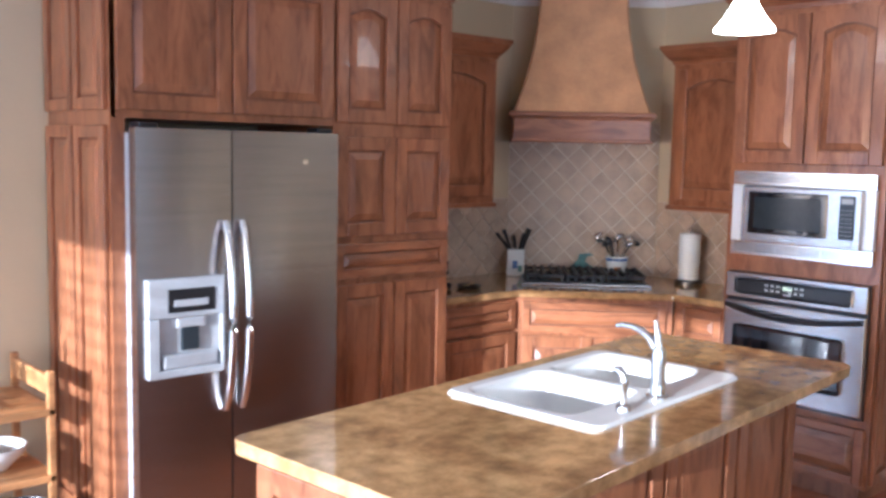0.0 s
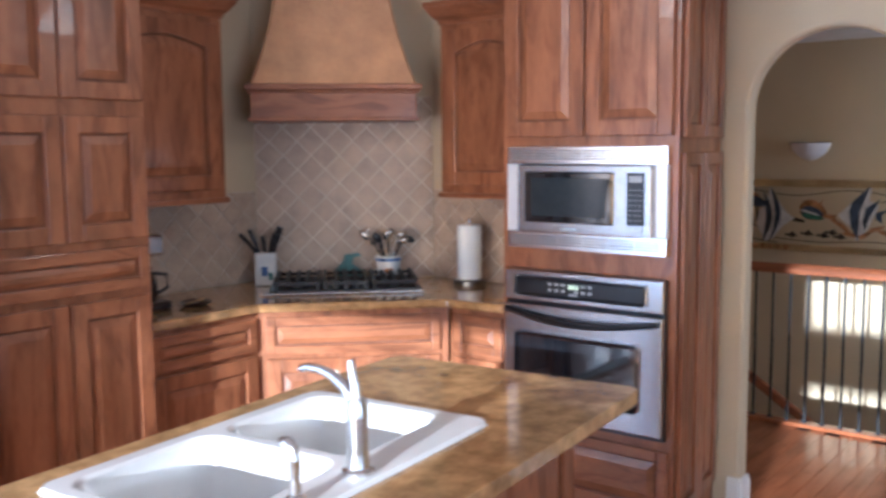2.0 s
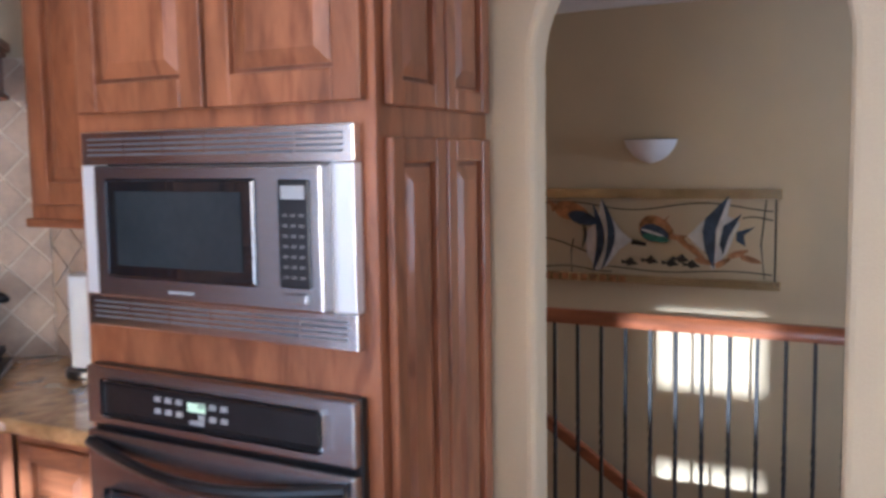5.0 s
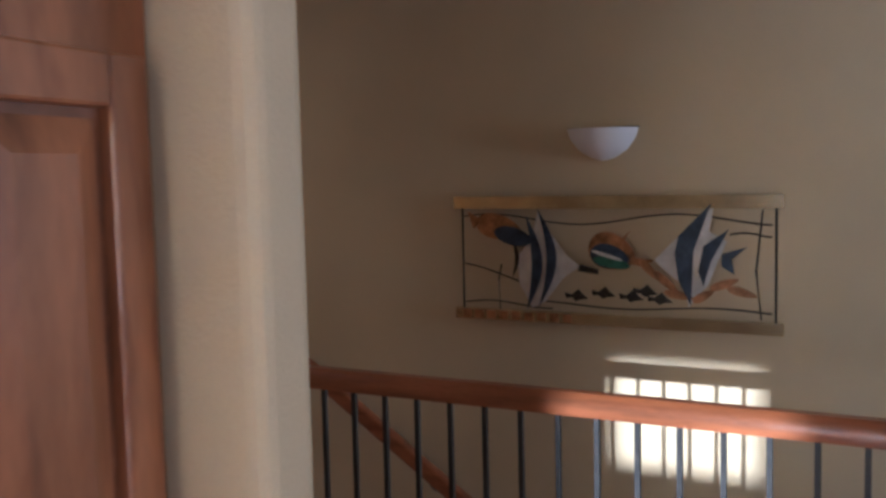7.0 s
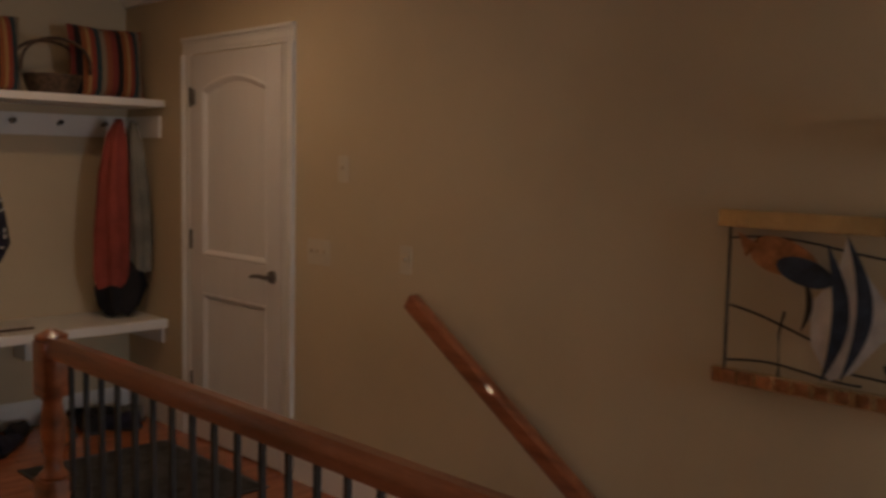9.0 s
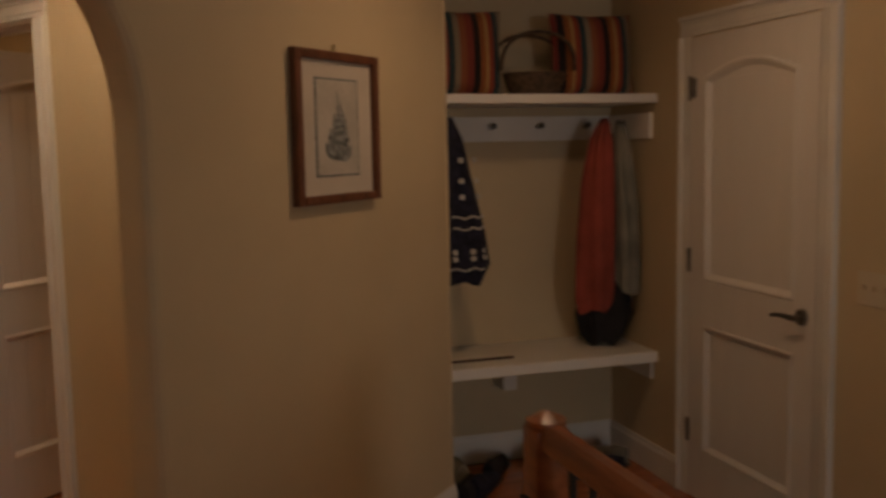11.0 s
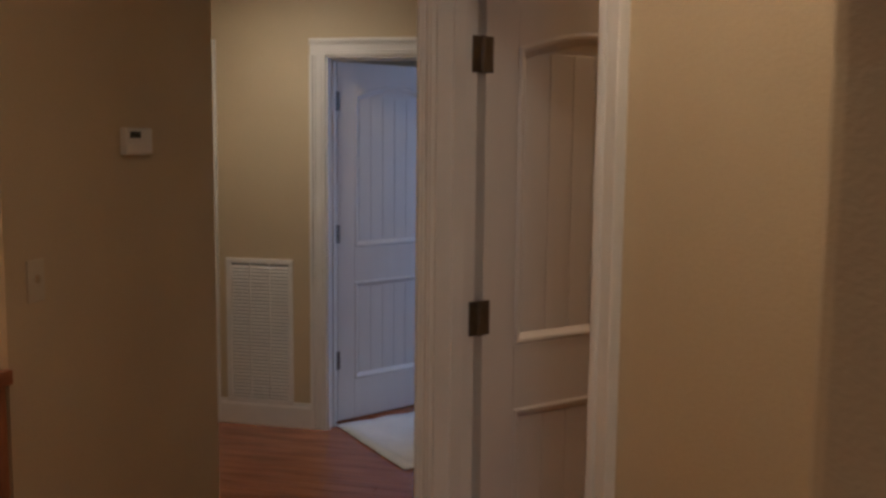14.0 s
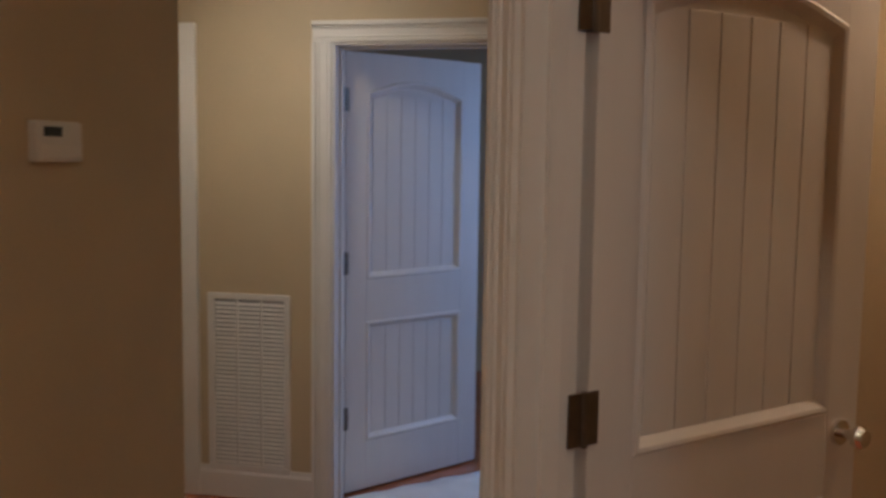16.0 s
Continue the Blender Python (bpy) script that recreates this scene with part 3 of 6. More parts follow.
for z0, z1 in ((MZ1 - 0.074, MZ1), (MZ0, MZ0 + 0.074)):
    strip = part("trim_strip", boxes((MX0, MX1, -0.029, -0.002, z0, z1), bev=0.003), STEEL_B, mw, "bright steel strip with vent slots")
    for r in range(4):
        for k in range(6):
            zz = z0 + 0.020 + r * 0.0115
            part("vent_slot", boxes((MX0 + 0.022 + k * 0.1185, MX0 + 0.134 + k * 0.1185, -0.0305, -0.0285, zz, zz + 0.0048)), SLOT, strip)
part("cavity_gap", boxes((0.104, 0.745, -0.012, -0.003, 1.246, 1.548)), BLACK, mw, "black gap round the front")
mb = part("front", boxes((0.112, 0.735, -0.062, -0.004, 1.252, 1.540), bev=0.006), STEEL, mw, "stainless microwave front")
part("door_window", boxes((0.152, 0.572, -0.066, -0.060, 1.297, 1.512), bev=0.006), GLASSB, mb, "dark glass door window")
part("screen", boxes((0.185, 0.54, -0.068, -0.0665, 1.325, 1.485), bev=0.0), MESHW, mb, "grey mesh screen")
cp = part("control_panel", boxes((0.632, 0.708, -0.066, -0.060, 1.300, 1.510), bev=0.004), BLACK, mb, "black control panel with grey keys")
part("display", boxes((0.642, 0.698, -0.068, -0.065, 1.472, 1.498)), PLASTIC, cp, "grey display")
for r in range(7):
    for c in range(3):
        part("key", boxes((0.644 + c * 0.02, 0.655 + c * 0.02, -0.0675, -0.065, 1.318 + r * 0.020, 1.324 + r * 0.020)), SLOT, cp)
part("release_button", boxes((0.64, 0.70, -0.069, -0.060, 1.268, 1.290), bev=0.003), STEEL, mb)
part("badge", boxes((0.33, 0.40, -0.0645, -0.060, 1.270, 1.276)), PLASTIC, mb)

# wall oven
ov = thing("wall_oven", TW @ pose(0, 0, -0.012), "built-in stainless wall oven with a black glass window", "oven")
part("body_front", boxes((0.032, 0.788, -0.022, -0.002, 0.452, 1.112), bev=0.004), BLACK, ov)
cpn = part("control_panel", boxes((0.034, 0.786, -0.045, -0.020, 0.975, 1.110), bev=0.006), STEEL, ov, "stainless control panel")
part("control_bezel", boxes((0.092, 0.720, -0.050, -0.044, 0.998, 1.088), bev=0.012), STEEL_B, cpn)
cg = part("control_glass", boxes((0.100, 0.712, -0.053, -0.049, 1.003, 1.083), bev=0.010), BLACK, cpn, "black control strip")
part("display", boxes((0.36, 0.41, -0.0545, -0.052, 1.042, 1.062)), DISPLAY, cg, "small green clock display")
for r in range(2):
    for c in range(7):
        if c not in (3,):
            part("key", boxes((0.262 + c * 0.032, 0.280 + c * 0.032, -0.0545, -0.052, 1.026 + r * 0.026, 1.038 + r * 0.026)), PLASTIC, cg)
part("glass_badge", boxes((0.365, 0.405, -0.0545, -0.052, 1.014, 1.024)), PLASTIC, cg)
od = part("oven_door", boxes((0.034, 0.786, -0.050, -0.020, 0.470, 0.962), bev=0.007), STEEL, ov, "stainless oven door")
part("window_bezel", boxes((0.100, 0.690, -0.055, -0.049, 0.560, 0.842), bev=0.02), STEEL_B, od)
part("window", boxes((0.106, 0.684, -0.058, -0.054, 0.566, 0.836), bev=0.016), GLASSB, od, "black oven glass")
bm = bmesh.new()
sweep(bm, [(0.05 + 0.72 * k / 14, -0.055 - 0.045 * math.sin(math.pi * k / 14), 0.935 - 0.035 * math.sin(math.pi * k / 14)) for k in range(15)], 0.014)
part("handle", bm, BLACK, od, "bowed black bar handle", smooth=True)
part("vent_gap", boxes((0.05, 0.77, -0.03, -0.02, 0.455, 0.466)), BLACK, ov)

# ---- fridge ----
fr = thing("refrigerator", pose(2.317, 3.532, 0), "side-by-side stainless refrigerator with an ice and water dispenser", "refrigerator")
part("case", boxes((0.008, 0.93, 0.075, 0.72, 0.02, 1.745), bev=0.006), PLASTIC, fr, "grey painted case")
part("plinth_grille", boxes((0.02, 0.92, 0.06, 0.09, 0.02, 0.09)), BLACK, fr)
for n, a, b in (("freezer_door", 0.0, 0.410), ("fridge_door", 0.416, 0.945)):
    bm = bmesh.new()
    pts = [(a, 0.07)] + [(a + (b - a) * k / 12, 0.012 - 0.014 * math.sin(math.pi * k / 12)) for k in range(13)] + [(b, 0.07)]
    slab(bm, pts, 0.10, 1.762)
    part(n, bm, STEEL, fr, "brushed stainless door", smooth=True)
part("hinge_cover", boxes((0.02, 0.10, 0.02, 0.11, 1.762, 1.785), bev=0.006), BLACK, fr), part("hinge_cover", boxes((0.84, 0.92, 0.02, 0.11, 1.762, 1.785), bev=0.006), BLACK, fr)
for x in (0.374, 0.450):
    bm = bmesh.new()
    sweep(bm, [(x, -0.004 - 0.062 * math.sin(math.pi * k / 16) ** 0.6, 0.605 + 0.785 * k / 16) for k in range(17)], 0.017, 12)
    part("handle", bm, STEEL_B, fr, "bowed satin steel handle", smooth=True)
dp = part("dispenser", boxes((0.030, 0.360, -0.022, 0.02, 1.015, 1.172), (0.030, 0.078, -0.022, 0.02, 0.805, 1.015), (0.345, 0.360, -0.022, 0.02, 0.805, 1.015), (0.030, 0.360, -0.022, 0.02, 0.775, 0.807), bev=0.005), PLASTIC, fr, "pale grey dispenser surround")
part("display_window", boxes((0.112, 0.315, -0.026, -0.02, 1.037, 1.131), bev=0.004), BLACK, dp)
# Pale grey bar stands in for light glancing off the display.
part("display_glare", boxes((0.135, 0.285, -0.028, -0.025, 1.06, 1.088), bev=0.003), PLASTIC, dp)
part("recess", boxes((0.078, 0.345, -0.003, 0.004, 0.807, 1.015)), PLASTIC, dp, "pale blue-grey recess")
part("paddle", boxes((0.17, 0.25, -0.018, -0.003, 0.88, 1.0), bev=0.008), MESHW, dp)
part("spout", boxes((0.15, 0.28, -0.02, -0.003, 0.97, 1.015), bev=0.01), PLASTIC, dp)
part("drip_tray", boxes((0.09, 0.335, -0.02, -0.003, 0.807, 0.87), bev=0.012), PLASTIC, dp)
part("badge", boxes((0.752, 0.775, -0.006, 0.005, 1.626, 1.646), bev=0.003), SLATE, fr, "small bright badge")

# ---- base cabinets, worktop, cooktop, hood ----
cabinet("base_cabinet_left", pose(4.045, 3.735, 0), 0.605, NY - 3.735 - 0.003, 0, 0.878, [(0.02, 0.585, 0.70, 0.855, False, "drawer"), (0.02, 0.585, 0.13, 0.68, False, "door")],
        "alder base cabinet with a drawer and a raised-panel door", toe=True)
db = thing("corner_base_cabinet", pose(4.65, 3.735, 0, 0, 0, -45), "diagonal alder base cabinet under the cooktop", "cabinet")
bm = bmesh.new()
slab(bm, [(0, 0), (0.885, 0), (0.90, 0.36), (0.45, 0.78), (0.0, 0.40)], 0.1, 0.878)
part("body", bm, WOOD, db)
part("plinth", boxes((0.03, 0.80, 0.06, 0.10, 0, 0.1)), GLAZE, db)
cab_door(db, 0.04, 0.845, 0.68, 0.855, False, "drawer", st=0.04)
cab_door(db, 0.04, 0.438, 0.13, 0.66), cab_door(db, 0.447, 0.845, 0.13, 0.66)
cabinet("base_cabinet_right", pose(5.29, 3.105, 0, 0, 0, -90), 0.318, KX - 5.29 - 0.003, 0, 0.878, [(0.03, 0.305, 0.67, 0.855, False, "drawer"), (0.03, 0.305, 0.13, 0.65, False, "door")],
        "narrow alder base cabinet with a drawer over a door", toe=True)
bm = bmesh.new()
slab(bm, [(4.042, 3.705), (4.64, 3.705), (5.25, 3.095), (5.262, 2.787), (KX, 2.787), (KX, 3.65), (5.17, NY), (4.042, NY)], 0.88, 0.92)
wt = solid("worktop", bm, GRANITE, "polished tan and brown granite worktop along the walls", "worktop")
bv = wt.modifiers.new("round", "BEVEL")
bv.width, bv.segments, bv.limit_method = 0.010, 3, "ANGLE"

CT = pose(5.075, 3.575, 0.921, 0, 0, -45)
ct = thing("gas_cooktop", CT, "stainless gas cooktop with black cast-iron grates", "cooktop")
part("pan", boxes((-0.38, 0.38, 0.0, 0.52, 0, 0.014), bev=0.005), STEEL, ct, "stainless pan")
part("well", boxes((-0.368, 0.368, 0.045, 0.51, 0.012, 0.018), bev=0.002), BLACK, ct)
for gx in (-0.24, 0.0, 0.24):
    bm = bmesh.new()
    for k in range(3):
        box(bm, gx - 0.112, gx + 0.112, 0.06 + k * 0.19, 0.075 + k * 0.19, 0.04, 0.056, 0.003)
    for k in (-0.114, -0.058, -0.01, 0.04, 0.094):
        box(bm, gx + k, gx + k + 0.02, 0.055, 0.475, 0.042, 0.064, 0.004)
    for px in (-0.105, 0.095):
        for py in (0.065, 0.44):
            box(bm, gx + px, gx + px + 0.012, py, py + 0.012, 0.014, 0.045)
    part("grate", bm, IRON, ct, "black cast-iron grate")
    for gy in (0.16, 0.36):
        if gx or gy < 0.2:
            bm = bmesh.new()
            lathe(bm, [(0, 0.034), (0.034, 0.034), (0.04, 0.028), (0.04, 0.02), (0.05, 0.016)], 18, (gx, gy, 0))
            part("burner", bm, IRON, ct, smooth=True)
for k in range(5):
    bm = bmesh.new()
    lathe(bm, [(0, 0.045), (0.016, 0.045), (0.019, 0.038), (0.021, 0.014)], 14, (-0.10 + 0.05 * k, 0.10, 0))
    part("knob", bm, BLACK, ct, smooth=True)

HM = pose(5.19, 3.745, 0, 0, 0, -45)
hd = thing("range_hood", HM, "bell-shaped amber plaster range hood on a wooden band", "range hood")
HW = 0.437
part("band", boxes((-HW + 0.025, HW - 0.025, 0.025, 0.395, 1.768, 1.92), bev=0.005), WOOD_H, hd, "wooden hood band")
part("top_moulding", boxes((-HW, HW, 0.0, 0.395, 1.915, 1.945), (-HW + 0.012, HW - 0.012, 0.012, 0.395, 1.90, 1.916), bev=0.006), WOOD_H, hd)
part("bottom_moulding", boxes((-HW + 0.012, HW - 0.012, 0.012, 0.395, 1.762, 1.782), bev=0.005), WOOD_H, hd)
part("filter", boxes((-0.36, 0.36, 0.08, 0.35, 1.764, 1.767)), IRON, hd)
bm = bmesh.new()
rings = []
for k in range(15):
    f = k / 14
    z = 1.945 + (KC - 1.945) * f
    e = (1 - f) ** 2.1
    hw, y0 = 0.262 + 0.150 * e, 0.14 - 0.10 * e
    rings.append([bm.verts.new(p) for p in ((-hw, 0.392, z), (-hw, y0, z), (hw, y0, z), (hw, 0.392, z))])
for a, b in zip(rings, rings[1:]):
    for j in range(4):
        bm.faces.new((a[j], a[(j + 1) % 4], b[(j + 1) % 4], b[j]))
bell = part("bell", bm, PLASTER, hd, "hand-trowelled amber plaster bell", smooth=True)
bv = bell.modifiers.new("round", "BEVEL")
bv.width, bv.segments, bv.limit_method, bv.angle_limit = 0.012, 3, "ANGLE", radians(50)

# ---- island, sink, faucet ----
ISM = pose(3.268, 2.03, 0, 0, 0, 6) @ pose(-3.268, -2.03, 0)          # the island stands slightly askew
IS = thing("kitchen_island", ISM, "knotty alder kitchen island base with framed panels", "island")
IX0, IX1, IY0, IY1 = 2.043, 4.268, 1.53, 2.415
bm = boxes((IX0 + 0.07, IX1 - 0.06, IY0 + 0.20, IY1 - 0.04, 0.1, 0.70), (IX0 + 0.07, IX0 + 0.6, IY0 + 0.20, IY1 - 0.04, 0.70, 0.878), (3.78, IX1 - 0.06, IY0 + 0.20, IY1 - 0.04, 0.70, 0.878),
           (IX0 + 0.6, 3.78, IY0 + 0.20, IY0 + 0.22, 0.70, 0.878), (IX0 + 0.6, 3.78, IY1 - 0.06, IY1 - 0.04, 0.70, 0.878), (IX0 + 0.12, IX1 - 0.1, IY0 + 0.25, IY1 - 0.1, 0, 0.1))
part("body", bm, WOOD, IS)
for k in range(4):
    d = cab_door(IS, 0.02 + k * 0.518, 0.518 + k * 0.518, 0.13, 0.85, False, "panel", st=0.07)
    d.matrix_basis = pose(IX0 + 0.07, IY0 + 0.20, 0)
    d = cab_door(IS, 0.02 + k * 0.518, 0.518 + k * 0.518, 0.13, 0.85, False, "door")
    d.matrix_basis = pose(IX1 - 0.06, IY1 - 0.04, 0, 0, 0, 180)
for end in (pose(IX0 + 0.07, IY1 - 0.04, 0, 0, 0, -90), pose(IX1 - 0.06, IY0 + 0.20, 0, 0, 0, 90)):
    d = cab_door(IS, 0.02, 0.625, 0.13, 0.85, False, "panel", st=0.07)
    d.matrix_basis = end
SX0, SX1, SY0, SY1 = 2.813, 3.723, 1.74, 2.32
bm = bmesh.new()
r = 0.05
out = arc(IX1 - r, IY1 - r, r, r, 0, 90, 5) + arc(IX0 + r, IY1 - r, r, r, 90, 180, 5) + arc(IX0 + r, IY0 + r, r, r, 180, 270, 5) + arc(IX1 - r, IY0 + r, r, r, 270, 360, 5)
hole = [(SX0 + 0.02, SY0 + 0.02), (SX1 - 0.02, SY0 + 0.02), (SX1 - 0.02, SY1 - 0.02), (SX0 + 0.02, SY1 - 0.02)]
for z in (0.88, 0.92):
    vo, vh = [bm.verts.new((*p, z)) for p in out], [bm.verts.new((*p, z)) for p in hole]
    eo = [bm.edges.new((vo[k], vo[(k + 1) % len(vo)])) for k in range(len(vo))]
    eh = [bm.edges.new((vh[k], vh[(k + 1) % 4])) for k in range(4)]
    bmesh.ops.triangle_fill(bm, use_beauty=True, edges=eo + eh)
    if z == 0.88:
        lo, lh = vo, vh
for a, b in ((lo, vo), (lh, vh)):
    for k in range(len(a)):
        bm.faces.new((a[k], a[(k + 1) % len(a)], b[(k + 1) % len(a)], b[k]))
it = solid("island_worktop", bm, GRANITE, "polished tan granite island top with dark drifting veins", "worktop", m=ISM)
bv = it.modifiers.new("round", "BEVEL")
bv.width, bv.segments, bv.limit_method, bv.angle_limit = 0.012, 3, "ANGLE", radians(60)

sk = thing("kitchen_sink", ISM @ pose(SX0, SY0, 0.92), "white enamelled double-bowl drop-in sink", "sink")
sw, sh = SX1 - SX0, SY1 - SY0
def bowl(x0, x1, y0, y1, depth):
    bm = bmesh.new()
    rings = []
    for i, (ins, z) in enumerate(((0, 0.012), (0.012, 0.006), (0.02, -0.02), (0.035, -depth + 0.03), (0.07, -depth), (0.12, -depth - 0.003))):
        rr = 0.06
        pts = arc(x1 - ins - rr, y1 - ins - rr, rr, rr, 0, 90, 5) + arc(x0 + ins + rr, y1 - ins - rr, rr, rr, 90, 180, 5) + arc(x0 + ins + rr, y0 + ins + rr, rr, rr, 180, 270, 5) + arc(x1 - ins - rr, y0 + ins + rr, rr, rr, 270, 360, 5)
        rings.append([bm.verts.new((*p, z)) for p in pts])
    n = len(rings[0])
    for a, b in zip(rings, rings[1:]):
        for k in range(n):
            bm.faces.new((a[k], a[(k + 1) % n], b[(k + 1) % n], b[k]))
    bm.faces.new(rings[-1])
    return bm
B1, B2 = (0.035, 0.455, 0.115, sh - 0.035), (0.485, sw - 0.035, 0.115, sh - 0.035)
bm = bmesh.new()
eo = []
for ring in (arc(sw - 0.04, sh - 0.04, 0.04, 0.04, 0, 90, 5) + arc(0.04, sh - 0.04, 0.04, 0.04, 90, 180, 5) + arc(0.04, 0.04, 0.04, 0.04, 180, 270, 5) + arc(sw - 0.04, 0.04, 0.04, 0.04, 270, 360, 5),
             *[arc(b[1] - 0.06, b[3] - 0.06, 0.06, 0.06, 0, 90, 5) + arc(b[0] + 0.06, b[3] - 0.06, 0.06, 0.06, 90, 180, 5) + arc(b[0] + 0.06, b[2] + 0.06, 0.06, 0.06, 180, 270, 5) + arc(b[1] - 0.06, b[2] + 0.06, 0.06, 0.06, 270, 360, 5) for b in (B1, B2)]):
    vs = [bm.verts.new((*p, 0.012)) for p in ring]
    eo += [bm.edges.new((vs[k], vs[(k + 1) % len(vs)])) for k in range(len(vs))]
    if len(eo) == len(vs):
        vb = [bm.verts.new((p[0] + (0.006 if p[0] > sw / 2 else -0.006), p[1] + (0.006 if p[1] > sh / 2 else -0.006), 0.001)) for p in ring]
        for k in range(len(vs)):
            bm.faces.new((vs[k], vs[(k + 1) % len(vs)], vb[(k + 1) % len(vs)], vb[k]))
bmesh.ops.triangle_fill(bm, use_beauty=True, edges=eo)
part("rim", bm, SINKW, sk)
part("bowl", bowl(*B1, 0.2), SINKW, sk, smooth=True), part("bowl", bowl(*B2, 0.2), SINKW, sk, smooth=True)
for b in (B1, B2):
    bm = bmesh.new()
    lathe(bm, [(0, 0.004), (0.03, 0.002), (0.042, 0.006), (0.045, 0.0)], 18, ((b[0] + b[1]) / 2, (b[2] + b[3]) / 2, -0.203))
    part("drain", bm, CHROME, sk, "steel drain", smooth=True)

fc = thing("faucet", ISM @ pose(3.23, 1.79, 0.932), "satin nickel single-lever pull-out faucet", "faucet")
bm = bmesh.new()
lathe(bm, [(0.036, 0), (0.036, 0.008), (0.028, 0.014), (0.024, 0.05), (0.025, 0.12), (0.023, 0.15), (0.018, 0.165), (0, 0.17)], 20)
part("body", bm, CHROME, fc, smooth=True)
bm = bmesh.new()
sweep(bm, [(0, 0, 0.11), (0, 0.008, 0.15), (0, 0.03, 0.185), (0, 0.065, 0.207), (0, 0.10, 0.216), (0, 0.135, 0.217), (0, 0.155, 0.210)], [0.016, 0.015, 0.014, 0.012, 0.010, 0.009, 0.009], 14)
part("spout", bm, CHROME, fc, smooth=True)
bm = bmesh.new()
sweep(bm, [(0, 0.0, 0.15), (0, 0.004, 0.19), (0, 0.012, 0.225), (0, 0.016, 0.245)], [0.014, 0.012, 0.009, 0.008], 12)
part("lever", bm, CHROME, fc, smooth=True)
fs = thing("sink_sprayer", ISM @ pose(3.022, 1.787, 0.932), "satin nickel side sprayer on the sink rim", "sprayer")
bm = bmesh.new()
lathe(bm, [(0.024, 0), (0.022, 0.012), (0.013, 0.020), (0.011, 0.055), (0.013, 0.09)], 16)
part("holder", bm, CHROME, fs, smooth=True)
bm = bmesh.new()
sweep(bm, [(0, 0, 0.085), (0, 0.004, 0.108), (0, 0.018, 0.122), (0, 0.032, 0.120)], [0.013, 0.014, 0.013, 0.011], 12)
part("head", bm, CHROME, fs, smooth=True)

# pendant over the island
pd = thing("pendant_lamp", pose(4.492, 2.285, 2.237), "lit white glass bell pendant lamp", "pendant lamp")
bm = bmesh.new()
lathe(bm, [(0.128, 0), (0.118, 0.018), (0.085, 0.06), (0.055, 0.11), (0.038, 0.15), (0.03, 0.16), (0.03, 0.165)], 28)
part("shade", bm, LAMPG, pd, "glowing opal glass shade", smooth=True)
bm = bmesh.new()
cyl(bm, (0, 0, 0.16), (0, 0, 0.22), 0.028, 0.02), cyl(bm, (0, 0, 0.22), (0, 0, KC - 2.237 - 0.02), 0.006), cyl(bm, (0, 0, KC - 2.237 - 0.025), (0, 0, KC - 2.237 - 0.001), 0.06)
part("stem", bm, BRONZE, pd, smooth=True)

# ---- doors, casings ----
def casing(name, m, w, h, label="white painted moulded door casing", cw=0.088, depth=0.12, proud=0.02):
    """Moulded casing and jamb round an opening that runs from 0 to w; its own y goes into the wall."""
    c = thing(name, m, label, "door casing", kind="structure")
    for n, b in (("casing_side", (-cw, 0.0)), ("casing_side", (w, w + cw))):
        x0, x1 = b
        o, i = (x0, x1) if x0 < 0 else (x1, x0)
        s = 1 if i > o else -1
        bm = boxes((x0, x1, -0.010, -0.0005, 0, h + 0.0))
        for a, e, t in ((0.0, 0.020, 0.024), (0.026, 0.034, 0.018), (0.062, 0.070, 0.016), (0.074, 0.088, 0.014)):
            xa, xe = o + s * a, o + s * e
            box(bm, min(xa, xe), max(xa, xe), -t, -0.009, 0, h, 0.003)
        part(n, bm, TRIM, c)
    bm = boxes((-cw, w + cw, -0.010, -0.0005, h, h + cw))
    for a, e, t in ((0.0, 0.020, 0.024), (0.026, 0.034, 0.018), (0.062, 0.070, 0.016), (0.074, 0.088, 0.014)):
        box(bm, -cw, w + cw, -t, -0.009, h + cw - e, h + cw - a, 0.003)
    part("casing_head", bm, TRIM, c)
    if depth:
        j = 0.012
        part("jamb", boxes((0, j, 0, depth, 0, h - j), (w - j, w, 0, depth, 0, h - j), (0, w, 0, depth, h - j, h)), TRIM, c)
        part("stop", boxes((j, j + 0.012, depth - 0.075, depth - 0.04, 0, h - j), (w - j - 0.012, w - j, depth - 0.075, depth - 0.04, 0, h - j), (j, w - j, depth - 0.075, depth - 0.04, h - j - 0.012, h - j)), TRIM, c)
    return c


